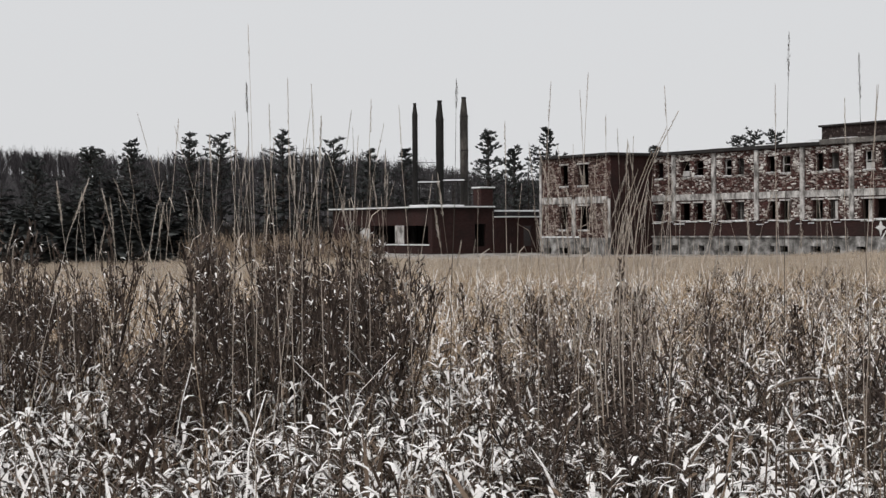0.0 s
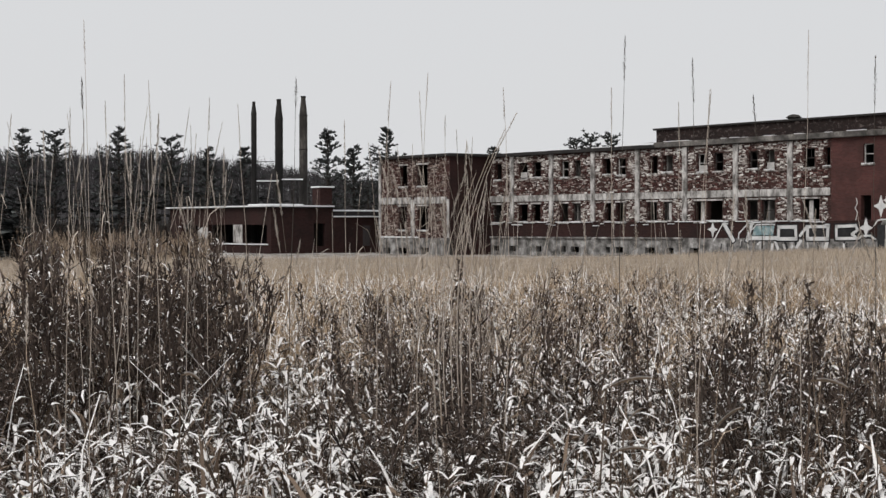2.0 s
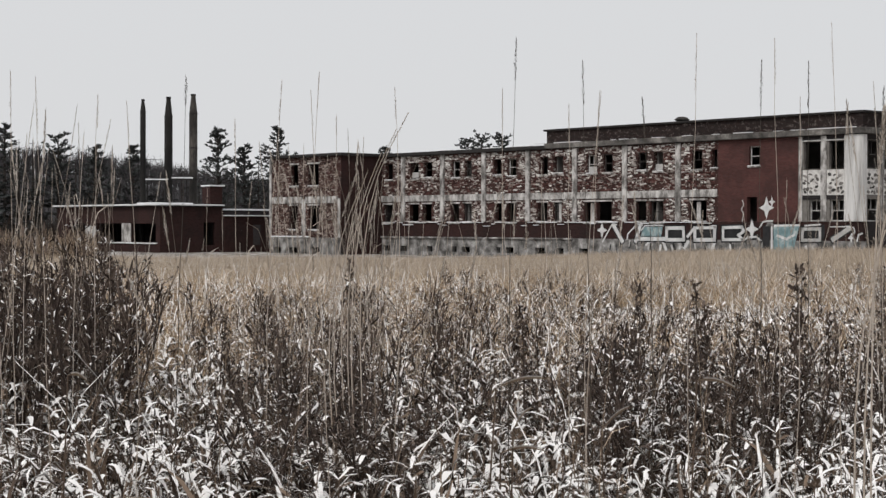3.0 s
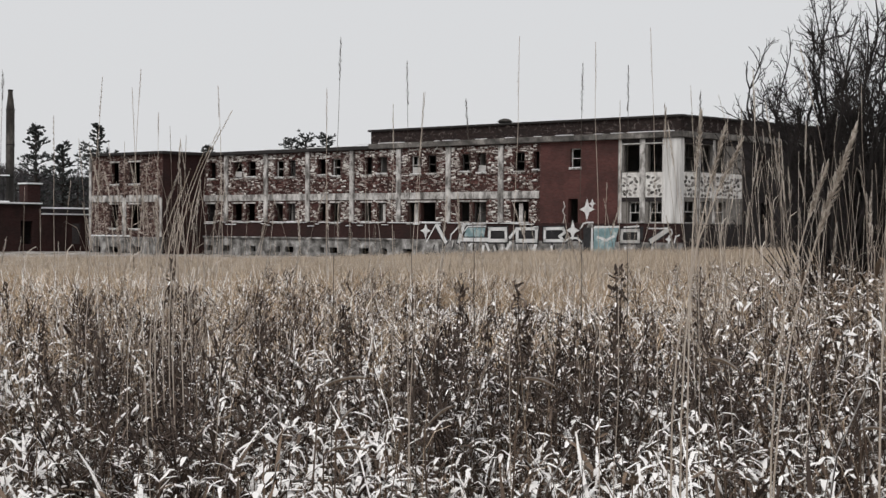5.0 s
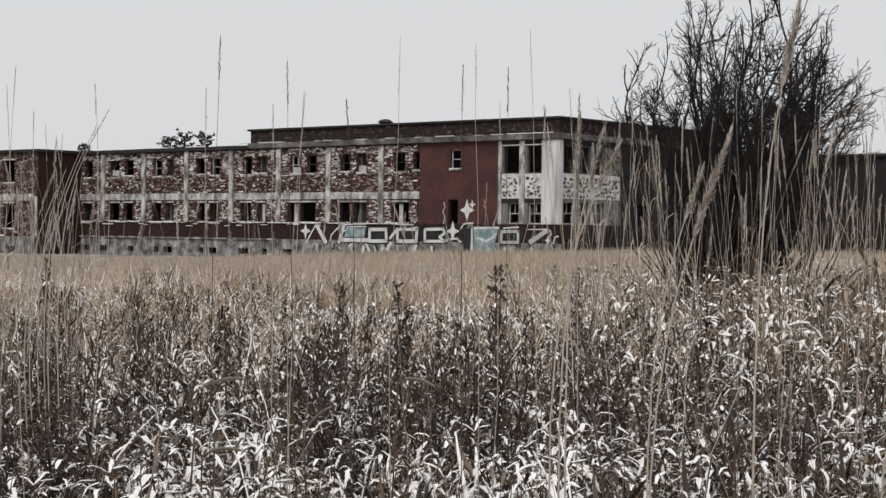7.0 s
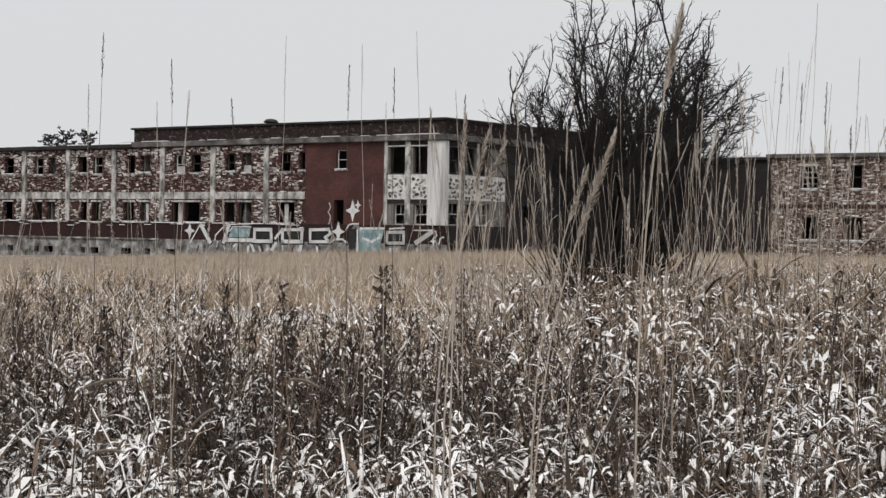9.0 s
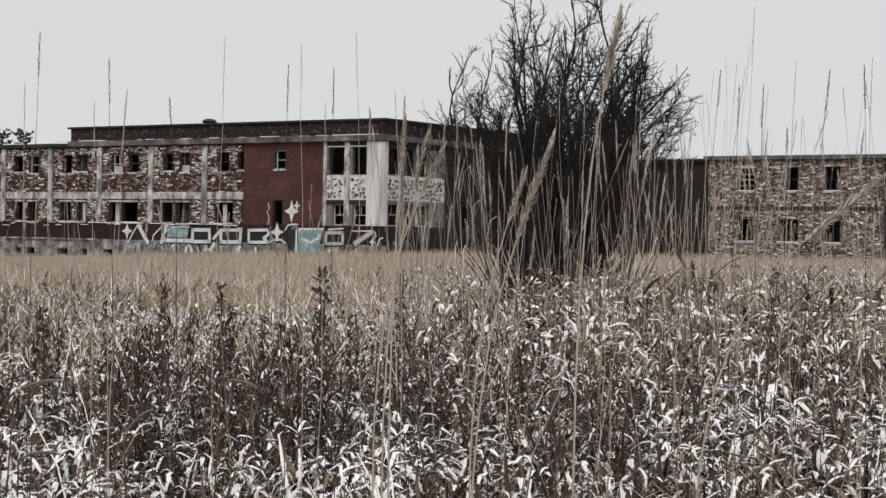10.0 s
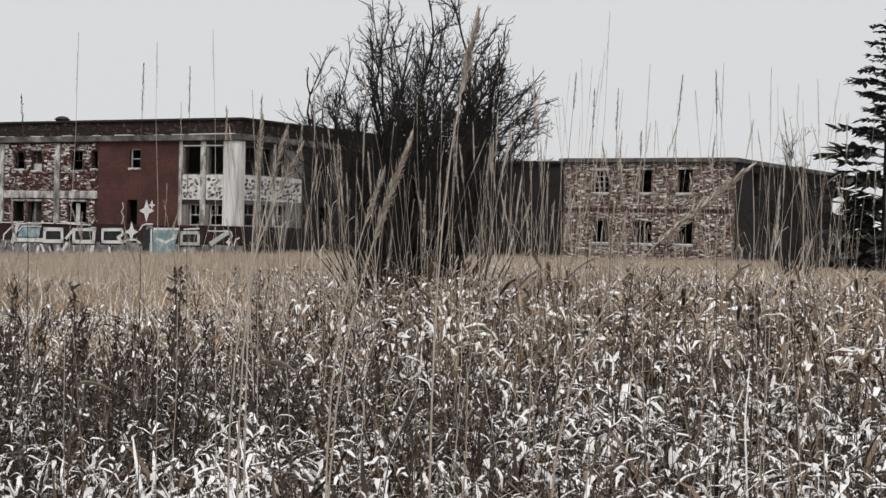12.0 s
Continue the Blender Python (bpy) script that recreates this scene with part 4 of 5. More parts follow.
# ---------------------------------------------------------------- trees
def bent(p, d, length, k, rng, wobble, lift=0.0):
    """A wandering line of k steps from p along d."""
    pts, d = [np.array(p, float)], np.array(d, float)
    for _ in range(k):
        d = d + rng.normal(0, wobble, 3) + (0, 0, lift)
        d /= np.linalg.norm(d)
        pts.append(pts[-1] + d * length / k)
    return np.array(pts), d


def conifer(name, pos, height, radius, rng, label, rows=22, bare=0.12, ragged=0.35, full=1.0, group="", needles=9, needle_width=1.0):
    t = thing(name, Matrix.Translation(pos), label, "tree", group)
    tr = Quads()
    tr.tube([(0, 0, 0), (0, 0, height * 0.5), (0, 0, height)], [height * 0.018, height * 0.011, 0.02], 0, 6)
    o = new("trunk", tr.mesh("trunk", [BARK]))
    o.parent = t
    cr = Quads()
    for r in range(rows):
        s = bare + (1 - bare) * (r + rng.uniform(0, 0.7)) / rows
        reach = radius * ((1 - s) ** 0.75 * full + 0.05) * rng.uniform(1 - ragged, 1 + ragged)
        for b in range(rng.integers(4, 7)):
            a = rng.uniform(0, 2 * math.pi)
            d = np.array([math.cos(a), math.sin(a), 0.12])
            ln = reach * rng.uniform(0.55, 1.1)
            p0 = np.array([0, 0, height * s])
            pts = np.array([p0 + d * ln * q + np.array([0, 0, ln * (0.22 * q - 0.42 * q * q + 0.16 * q ** 3)]) for q in np.linspace(0, 1, 5)])
            side = np.array([-d[1], d[0], 0])
            cr.tube(pts, np.linspace(0.03, 0.008, 5) * height / 12, 0, 3)
            for q in range(needles):
                f = 1 + 3 * q / needles
                w = pts[int(f)] * (1 - f % 1) + pts[min(4, int(f) + 1)] * (f % 1)
                dd = d * rng.uniform(0.2, 0.9) + side * rng.uniform(-1, 1) + np.array([0, 0, rng.uniform(-0.5, 0.25)])
                e = w + dd * ln * rng.uniform(0.2, 0.42)
                cr.ribbon([w, (w + e) / 2 + (0, 0, 0.02), e], np.cross(dd, (0.2, 0.1, 1.0)) / (np.linalg.norm(np.cross(dd, (0.2, 0.1, 1.0))) + 1e-6), np.array([0.35, 0.8, 0.15]) * ln * 0.34 * needle_width, 1)
    o = new("crown", cr.mesh("crown", [BARK, NEEDLE]))
    o.parent = t
    return t


def pine(pos, height, rng, label, spire=True):
    """A ragged white pine: a bare trunk with uneven shelves of needle clumps."""
    t = thing("pine_tree", Matrix.Translation(pos), label, "tree", "tall pines")
    tr, cr = Quads(), Quads()
    tr.tube([(0, 0, 0), (0, 0, height * 0.5), (0, 0, height * 0.97)], [0.22, 0.16, 0.05], 0, 6)
    o = new("trunk", tr.mesh("trunk", [BARK]))
    o.parent = t
    shelves = rng.integers(13, 17)
    for r in range(shelves):
        s = 0.3 + 0.69 * (r + 0.4) / shelves
        if spire:
            reach = height * 0.38 * (1.0 - s) ** 0.85 * rng.uniform(0.75, 1.25) + 0.1
        else:
            reach = height * 0.2 * (1.02 - s) ** 0.45 * rng.uniform(0.55, 1.35) + 0.25
        turn = rng.uniform(0, 6.28)
        for b in range(rng.integers(4, 7)):
            a = turn + 1.1 * b + rng.uniform(-0.25, 0.25)
            d = np.array([math.cos(a), math.sin(a), rng.uniform(0.05, 0.3) + 0.35 * s * rng.uniform(0.4, 1.2)])
            ln = reach * rng.uniform(0.6, 1.15)
            p0 = np.array([0, 0, height * min(0.985, s + rng.normal(0, 0.018))])
            cr.tube([p0, p0 + d * ln * 0.5, p0 + d * ln], (0.06, 0.04, 0.02), 0, 3)
            for c in range(4):
                m = p0 + d * ln * (0.34 + 0.22 * c) + rng.normal(0, 0.1, 3) * (1, 1, 0.5)
                for _ in range(6):
                    e = rng.normal(0, 1, 3) * (1, 1, 0.3) + d * 1.0 + (0, 0, 0.4)
                    e /= np.linalg.norm(e)
                    sd = np.cross(e, rng.normal(0, 1, 3))
                    sd /= np.linalg.norm(sd) + 1e-6
                    ll = rng.uniform(0.2, 0.48)
                    cr.ribbon([m, m + e * ll * 0.6, m + e * ll], sd, (0.07, 0.17, 0.03), 1)
    o = new("crown", cr.mesh("crown", [BARK, NEEDLE]))
    o.parent = t


TREES = [(1.57, 3.37, 168), (3.58, 3.39, 172), (-10.53, 3.0, 175), (-11.9, 2.75, 160), (-8.61, 3.25, 180), (-7.56, 3.2, 190), (-5.46, 3.35, 185),
         (-3.73, 3.0, 195), (-2.48, 2.7, 190), (-1.26, 2.75, 200), (2.46, 2.75, 180), (10.57, 3.16, 190), (11.26, 3.2, 195), (7.26, 2.72, 200), (10.1, 3.0, 195), (-13.7, 2.4, 170)]
rt = np.random.default_rng(11)
for az_, el_, d_ in TREES:
    p = at(az_, d_)
    h = EYE + d_ * math.tan(radians(el_)) - p.z
    pine(p, h, rt, "dark ragged pine standing above the bare wood", az_ not in (-11.9, -7.56, 10.57, 11.26, 10.1, -3.73))
for k in range(34):
    az_ = -11.0 + 0.45 * k + rt.uniform(-0.3, 0.3)
    d_ = rt.uniform(176, 215)
    p = at(az_, d_)
    h = EYE + d_ * math.tan(radians(rt.uniform(2.0, 2.95) * (1.0 if -10 < az_ < -2 else 0.82))) - p.z
    conifer("fir_tree", p, h, h * 0.25, rt, "dark fir in the leafless wood", 13, 0.08, 0.4, 1.0, "firs in the wood")
for az_, el_, d_ in ((-14.8, 1.6, 125), (-13.0, 1.9, 122), (-11.6, 2.1, 118), (-10.9, 1.9, 124), (-9.9, 1.7, 126), (-12.3, 1.5, 112), (-15.8, 1.8, 118), (-14.0, 1.2, 108), (-9.2, 1.2, 120), (-10.6, 1.1, 110)):
    p = at(az_, d_)
    h = EYE + d_ * math.tan(radians(el_)) - p.z
    conifer("spruce_tree", p, h, h * 0.52, rt, "dense black-green spruce at the edge of the field", 24, 0.02, 0.3, 1.1, "spruces at the field's edge", needles=13, needle_width=1.1)
p = at(45.1, 82)
conifer("spruce_tree", p, EYE + 82 * math.tan(radians(7.9)) - p.z, 3.9, np.random.default_rng(5), "tall dark spruce beside the far brick block", 42, 0.02, 0.3, 1.0, needles=24, needle_width=0.5)
p = at(47.2, 92)
conifer("spruce_tree", p, 13, 4.2, np.random.default_rng(6), "tall dark spruce beside the far brick block", 34, 0.02, 0.3, 1.0, needles=18, needle_width=0.42)


def bare_tree_template(rng, h=11.0, limbs=17):
    q = Quads()
    pts, d = bent((0, 0, 0), (0, 0, 1), h * 0.8, 5, rng, 0.05)
    q.tube(pts, np.linspace(0.14, 0.04, 6), 0, 4)
    for _ in range(limbs):
        s = rng.uniform(1.2, 4.9)
        p = pts[int(s)] + (pts[min(5, int(s) + 1)] - pts[int(s)]) * (s % 1)
        a = rng.uniform(0, 2 * math.pi)
        b, dd = bent(p, (math.cos(a) * 0.7, math.sin(a) * 0.7, 0.9), h * rng.uniform(0.16, 0.34), 2, rng, 0.14, 0.08)
        q.tube(b, (0.06, 0.045, 0.025), 0, 3)
        for _ in range(5):
            c, _d = bent(b[rng.integers(1, 3)], dd + rng.normal(0, 0.5, 3), h * rng.uniform(0.05, 0.12), 1, rng, 0.2, 0.08)
            q.tube(c, (0.03, 0.012), 0, 3)
    return q.arrays()


def brush_template(rng):
    q = Quads()
    for _ in range(16):
        b, _d = bent(rng.normal(0, 0.5, 3) * (1, 1, 0), (rng.normal(0, 0.35), rng.normal(0, 0.35), 1), rng.uniform(1.4, 3.2), 2, rng, 0.12)
        q.tube(b, (0.05, 0.04, 0.02), 0, 3)
    return q.arrays()


tw = [bare_tree_template(np.random.default_rng(20 + i), 11.0, 12) for i in range(6)]
pos, a_, d_ = sector(290, -22, 16, 178, 268, RNG)
keep = (a_ < 4) | (RNG.uniform(0, 1, len(a_)) < 0.5)
pos = pos[keep]
pos[:, 2] = np.maximum(pos[:, 2], hill_z(a_[keep], d_[keep]) - 0.2)
woods = scatter("bare_woods", tw, pos, RNG.uniform(0.72, 0.98, len(pos)) * (0.75 + 0.25 * np.cos((np.degrees(np.arctan2(pos[:, 0], pos[:, 1])) + 5.5) * 0.14)), RNG.uniform(0, 6.28, len(pos)), [WOOD_FAR], RNG)
tagged(woods, "grey-brown leafless woodland along the field's far edge", "woodland", kind="stuff")

def twiggy_template(rng):
    """A small far tree: a stem and a haze of fine upright twigs."""
    q = Quads()
    q.tube([(0, 0, 0), (0, 0, 0.55), (0, 0, 0.8)], (0.022, 0.014, 0.005), 0, 3)
    for _ in range(46):
        p = np.array([0, 0, rng.uniform(0.3, 0.75)])
        a, out = rng.uniform(0, 6.28), rng.uniform(0.1, 0.75)
        d = np.array([math.cos(a) * out, math.sin(a) * out, 1.0])
        ln = rng.uniform(0.15, 0.42)
        q.ribbon([p, p + d * ln * 0.5 + rng.normal(0, 0.015, 3), p + d * ln], np.array([-math.sin(a + 0.8), math.cos(a + 0.8), 0]), (0.016, 0.013, 0.006), 0)
    return q.arrays()


pos, a_, d_ = sector(2600, -22, 14, 262, 400, RNG)
pos[:, 2] = hill_z(a_, d_) - 0.4
woods = scatter("bare_woods", [twiggy_template(np.random.default_rng(90 + i)) for i in range(7)], pos, RNG.uniform(3.6, 6.4, len(pos)), RNG.uniform(0, 6.28, len(pos)), [WOOD_FAR], RNG)
tagged(woods, "grey-brown leafless woodland on the rise behind", "woodland", kind="stuff")
pos, a_, d_ = sector(520, -22, 5, 166, 190, RNG)
brush = scatter("undergrowth", [brush_template(np.random.default_rng(70 + i)) for i in range(5)], pos, RNG.uniform(0.7, 1.25, len(pos)), RNG.uniform(0, 6.28, len(pos)), [BARK], RNG, tall=RNG.uniform(0.8, 1.3, len(pos)))
tagged(brush, "dark leafless undergrowth along the wood's edge", "undergrowth", kind="stuff")

pos, a_, d_ = sector(150, -8.6, -2.6, 116, 128, RNG)
scrub = scatter("tan_scrub", [brush_template(np.random.default_rng(110 + i)) for i in range(4)], pos, RNG.uniform(0.35, 0.75, len(pos)), RNG.uniform(0, 6.28, len(pos)), [STRAW], RNG)
tagged(scrub, "low dry tan scrub at the field's far edge", "undergrowth", kind="stuff")

# the big many-stemmed bare bush in the field
def bare_bush(pos, height, width, foot, stems, rng, label, thick=1.0):
    """Many stems from one broad stool, forking narrowly upwards into a domed haze of crooked twigs."""
    t = thing("bare_bush", Matrix.Translation(pos), label, "bush")

    def inside(p):
        """How far out a point lies in the crown: 1 at its skin."""
        s = p[2] / height
        r = foot + (width / 2 - foot) * math.sin(min(1.0, s / 0.52) * math.pi / 2)
        if s > 0.52:
            r *= max(0.05, 1 - (s - 0.52) / 0.48) ** 0.75
        return math.hypot(p[0], p[1]) / r

    def grow(q, p, d, length, radius, level):
        k = 5 if level < 2 else 3
        pts, dd = bent(p, d, length, k, rng, 0.06 + 0.05 * level, 0.05)
        if level >= 1 and (inside(pts[-1]) > rng.uniform(0.8, 1.05) or pts[-1][2] > height * rng.uniform(0.93, 1.03)):
            return
        q[0 if level == 0 else 1 if level < 3 else 2].tube(pts, np.linspace(radius, radius * 0.62, k + 1), 0, 5 if level == 0 else 3)
        if level >= 5:
            return
        for c in range((3, 2, 4, 4, 3)[level]):
            s = rng.integers(2, k + 1) if level < 2 else rng.integers(1, k + 1)
            away = np.array([p[0], p[1], 0.0]) / (width / 2)
            out = dd + rng.normal(0, 0.34 + 0.05 * level, 3) + away * 0.16 + (0, 0, 0.1)
            out /= np.linalg.norm(out)
            grow(q, pts[s], out, length * rng.uniform(0.4, 0.6), max(0.006, radius * rng.uniform(0.48, 0.66)), level + 1)
        if level < 4:
            grow(q, pts[-1], dd, length * 0.72, max(0.0062, radius * 0.66), level + 1)

    for i in range(stems):
        a = 2.4 * i + rng.uniform(-0.2, 0.2)
        r = ((i + 0.5) / stems) ** 0.75
        lean = 0.03 + 0.46 * r * rng.uniform(0.85, 1.1)
        p = (math.cos(a) * foot * r, math.sin(a) * foot * r, -0.05)
        q = [Quads(), Quads(), Quads()]
        grow(q, p, (math.cos(a) * lean, math.sin(a) * lean, 1.0), height * rng.uniform(0.27, 0.36), 0.052 * thick * rng.uniform(0.7, 1.25), 0)
        for _ in range(9):
            w, _d = bent(np.array(p) + rng.normal(0, 0.3, 3) * (1, 1, 0), (math.cos(a) * lean + rng.normal(0, 0.1), math.sin(a) * lean + rng.normal(0, 0.1), 1), height * rng.uniform(0.25, 0.55), 4, rng, 0.05)
            q[1].tube(w, np.linspace(0.018, 0.008, 5) * thick, 0, 3)
        stem = new("stem", q[0].mesh("stem", [BUSH_BARK]))
        stem.parent = t
        for n_, q_ in (("branch", q[1]), ("twig_spray", q[2])):
            if q_.n:
                o = tagged(new(n_, q_.mesh(n_, [BUSH_BARK])), kind="stuff")
                o.parent = stem
    return t


bare_bush(at(29.5, 30), 7.1, 5.7, 0.8, 20, np.random.default_rng(23), "large many-stemmed leafless bush with a dark tangle of twigs", 1.15)
bare_bush(at(42.2, 60), 6.4, 4.4, 0.5, 5, np.random.default_rng(4), "thin leafless bush in front of the brick block")


# ---------------------------------------------------------------- grass, weeds and reeds
def tuft(rng, blades, h0, h1, width, snow, segs=5, spread=0.12, mats=(0, 1), curl=0.9):
    """A clump of arching blades; snow lies on the flat parts of some."""
    q = Quads()
    for _ in range(blades):
        a = rng.uniform(0, 2 * math.pi)
        d = np.array([math.cos(a), math.sin(a), 0])
        side = np.array([-d[1], d[0], 0])
        h = rng.uniform(h0, h1)
        out, droop = rng.uniform(0.15, 0.6) * h, rng.uniform(0.1, curl) * h
        b = np.array([*rng.normal(0, spread, 2), 0])
        s = np.linspace(0, 1, segs + 1)[:, None]
        pts = b + d * (out * s ** 1.6 + droop * 0.6 * s ** 3) + np.array([0, 0, 1]) * (h * s - droop * 0.8 * s ** 3)
        w = width * rng.uniform(0.6, 1.2) * np.array([0.5, 0.8, 1.0, 0.95, 0.7, 0.15] if segs == 5 else np.linspace(1, 0.3, segs + 1))
        tilt = side + np.array([0, 0, rng.uniform(-0.5, 0.5)])
        q.ribbon(pts, tilt / np.linalg.norm(tilt), w, mats[0])
        if rng.uniform() < snow:
            k = rng.integers(1, max(2, segs - 1))
            lift = np.array([0, 0, 0.006])
            q.ribbon(pts[k:] + lift, side, w[k:] * rng.uniform(0.8, 1.15) + 0.003, mats[1])
    return q.arrays()


def leafy_cane(rng, h, leaf, width, snow=0.65, segs=5, most=9):
    """A reed-grass cane: an upright stem with long leaves that arch over along it."""
    q = Quads()
    pts, _ = bent((0, 0, 0), (rng.normal(0, 0.06), rng.normal(0, 0.06), 1), h, 4, rng, 0.04)
    q.tube(pts[::2], np.linspace(0.006, 0.003, 3), 0, 3)
    for k in range(rng.integers(most - 4, most)):
        s = rng.uniform(0.8, 4)
        p = pts[min(3, int(s))] + (pts[min(4, int(s) + 1)] - pts[min(3, int(s))]) * (s % 1)
        a = rng.uniform(0, 2 * math.pi)
        d, side = np.array([math.cos(a), math.sin(a), 0]), np.array([-math.sin(a), math.cos(a), 0])
        ln = leaf * rng.uniform(0.5, 1.2)
        up, dr = rng.uniform(0.25, 1.0), rng.uniform(0.5, 1.35)
        t = np.linspace(0, 1, segs + 1)[:, None]
        c = p + d * ln * (t * 0.9 - 0.15 * t ** 3) + np.array([0, 0, ln]) * (up * t - dr * t ** 2.2)
        c[:, 2] = np.maximum(c[:, 2], 0.01)
        c[1:] += rng.normal(0, 0.004, (segs, 3))
        w = width * rng.uniform(0.5, 1.25) * np.interp(np.linspace(0, 1, segs + 1), [0, 0.2, 0.45, 0.75, 1], [0.5, 0.95, 1.0, 0.75, 0.12]) * rng.uniform(0.8, 1.15, segs + 1)
        tilt = side + np.array([0, 0, rng.uniform(-0.35, 0.35)])
        tilt /= np.linalg.norm(tilt)
        q.ribbon(c, tilt, w, 0)
        if rng.uniform() < snow:
            i, j = rng.integers(0, 2), rng.integers(segs - 1, segs + 2)
            ws = w[i:j] * rng.uniform(1.05, 1.45) + 0.004
            ws[0], ws[-1] = ws[0] * 0.6, ws[-1] * 0.5
            q.ribbon(c[i:j] + (0, 0, 0.005), tilt, ws, 1)
    return q.arrays()


def weed(rng, h, dense=1.0, flecks=14):
    """A dead branching weed with clustered tops and flecks of snow."""
    q = Quads()
    pts, d = bent((0, 0, 0), (rng.normal(0, 0.07), rng.normal(0, 0.07), 1), h, 5, rng, 0.05)
    q.tube(pts, np.linspace(0.0085, 0.0035, 6), 0, 3)
    tips = [pts[-1]]
    for _ in range(int(9 * dense)):
        s = rng.uniform(1.6, 4.9)
        p = pts[int(s)] + (pts[int(s) + 1] - pts[int(s)]) * (s % 1)
        a = rng.uniform(0, 2 * math.pi)
        b, dd = bent(p, (math.cos(a) * 0.3, math.sin(a) * 0.3, 0.95), h * rng.uniform(0.14, 0.38), 2, rng, 0.1, 0.06)
        q.tube(b, (0.0048, 0.004, 0.0022), 0, 3)
        tips += [b[-1], b[1], (b[1] + b[2]) / 2]
    for p in tips:
        for _ in range(2):
            e = rng.normal(0, 1, 3) * 0.022 + (0, 0, 0.012)
            c = p + rng.normal(0, 0.012, 3)
            q.ribbon([c, c + e * 1.5], np.array([1, 0, 0]) if rng.uniform() < 0.5 else np.array([0, 1, 0]), (0.017, 0.007), 0)
    for k in range(flecks):
        p = tips[rng.integers(0, len(tips))] + rng.normal(0, 0.012, 3) if k % 2 else pts[rng.integers(1, 6)] + rng.normal(0, 0.03, 3)
        a = rng.uniform(0, 6.28)
        v = np.array([math.cos(a), math.sin(a), rng.uniform(-0.6, 0.3)])
        ln = rng.uniform(0.008, 0.03)
        q.ribbon([p, p + v * ln, p + v * ln * 2 - (0, 0, ln * 0.7)], np.array([-v[1], v[0], 0.3]), (0.005, 0.011, 0.004), 1)
    return q.arrays()


GMATS = [LEAF, SNOW_LEAF]
canes = [leafy_cane(np.random.default_rng(40 + i), 0.34 + 0.02 * i, 0.25, 0.027, 0.84, 5, 10) for i in range(14)]
tall_canes = [leafy_cane(np.random.default_rng(140 + i), 0.46 + 0.02 * i, 0.26, 0.039, 0.92, 3, 10) for i in range(10)]
low_tufts = [tuft(np.random.default_rng(60 + i), 7, 0.1, 0.36, 0.018, 0.6, 3) for i in range(8)]

# near field: snowy leaves
p, a, d = sector(5200, -18, 50, 5.0, 13, RNG, 0.75)
g = scatter("snowy_grass", canes, p, RNG.uniform(0.75, 1.15, len(p)) * np.clip(0.56 + 0.07 * (d - 5), 0.5, 1.0), RNG.uniform(0, 6.28, len(p)), GMATS, RNG, lean=0.12)
tagged(g, "withered broad-leaved grass bent under fresh snow", "grass", kind="stuff")
p, a, d = sector(1700, -18, 50, 5.0, 14, RNG, 0.8)
g = scatter("low_grass", low_tufts, p, RNG.uniform(0.7, 1.1, len(p)), RNG.uniform(0, 6.28, len(p)), GMATS, RNG, lean=0.1)
tagged(g, "low matted brown grass dusted with snow", "grass", kind="stuff")
for n_, a0_, a1_ in ((200, 9, 14.5), (220, 21.5, 26), (120, -9, -2)):
    p, a, d = sector(n_, a0_, a1_, 5.2, 8.5, RNG)
    g = scatter("snowy_grass", canes, p, RNG.uniform(0.6, 0.95, len(p)), RNG.uniform(0, 6.28, len(p)), GMATS, RNG, lean=0.12)
    tagged(g, "withered broad-leaved grass bent under fresh snow", "grass", kind="stuff")
# broad dark blades that stand up through the snow
broad = [tuft(np.random.default_rng(320 + i), 4, 0.35, 0.75, 0.026, 0.25, 5, 0.1, (0, 1), 0.5) for i in range(10)]
p, a, d = sector(620, -18, 50, 5.2, 10.5, RNG, 0.85)
g = scatter("broad_grass", broad, p, RNG.uniform(0.6, 1.0, len(p)), RNG.uniform(0, 6.28, len(p)), GMATS, RNG, lean=0.15)
tagged(g, "broad dark withered blades standing through the snow", "grass", kind="stuff")
# thin bare stems among the leaves
thin = [tuft(np.random.default_rng(160 + i), 7, 0.5, 1.0, 0.006, 0.1, 3, 0.2, (0, 1), 0.25) for i in range(8)]
p, a, d = sector(330, -18, 50, 6, 13, RNG, 0.8)
g = scatter("bare_stems", thin, p, RNG.uniform(0.7, 1.1, len(p)), RNG.uniform(0, 6.28, len(p)), GMATS, RNG, lean=0.12)
tagged(g, "thin brown grass stems standing through the snow", "grass", kind="stuff")
# middle field towards the brick block: snowy leaves go on
p, a, d = sector(5400, 20, 50, 10, 52, RNG, 0.5)
p = p[(a > 24.5 + RNG.normal(0, 1.5, len(a)))]
g = scatter("snowy_grass", tall_canes, p, RNG.uniform(0.7, 1.1, len(p)), RNG.uniform(0, 6.28, len(p)), GMATS, RNG, lean=0.1)
tagged(g, "withered broad-leaved grass bent under fresh snow", "grass", kind="stuff")
high_canes = [leafy_cane(np.random.default_rng(180 + i), 0.8 + 0.04 * i, 0.27, 0.03, 0.9, 3, 10) for i in range(8)]
p, a, d = sector(1200, 25, 52, 11, 30, RNG, 0.8)
p = p[a > 27 + RNG.normal(0, 1.5, len(a))]
g = scatter("snowy_grass", high_canes, p, RNG.uniform(0.8, 1.08, len(p)), RNG.uniform(0, 6.28, len(p)), GMATS, RNG, lean=0.1)
tagged(g, "tall withered grass with snow on its drooping leaves", "grass", kind="stuff")
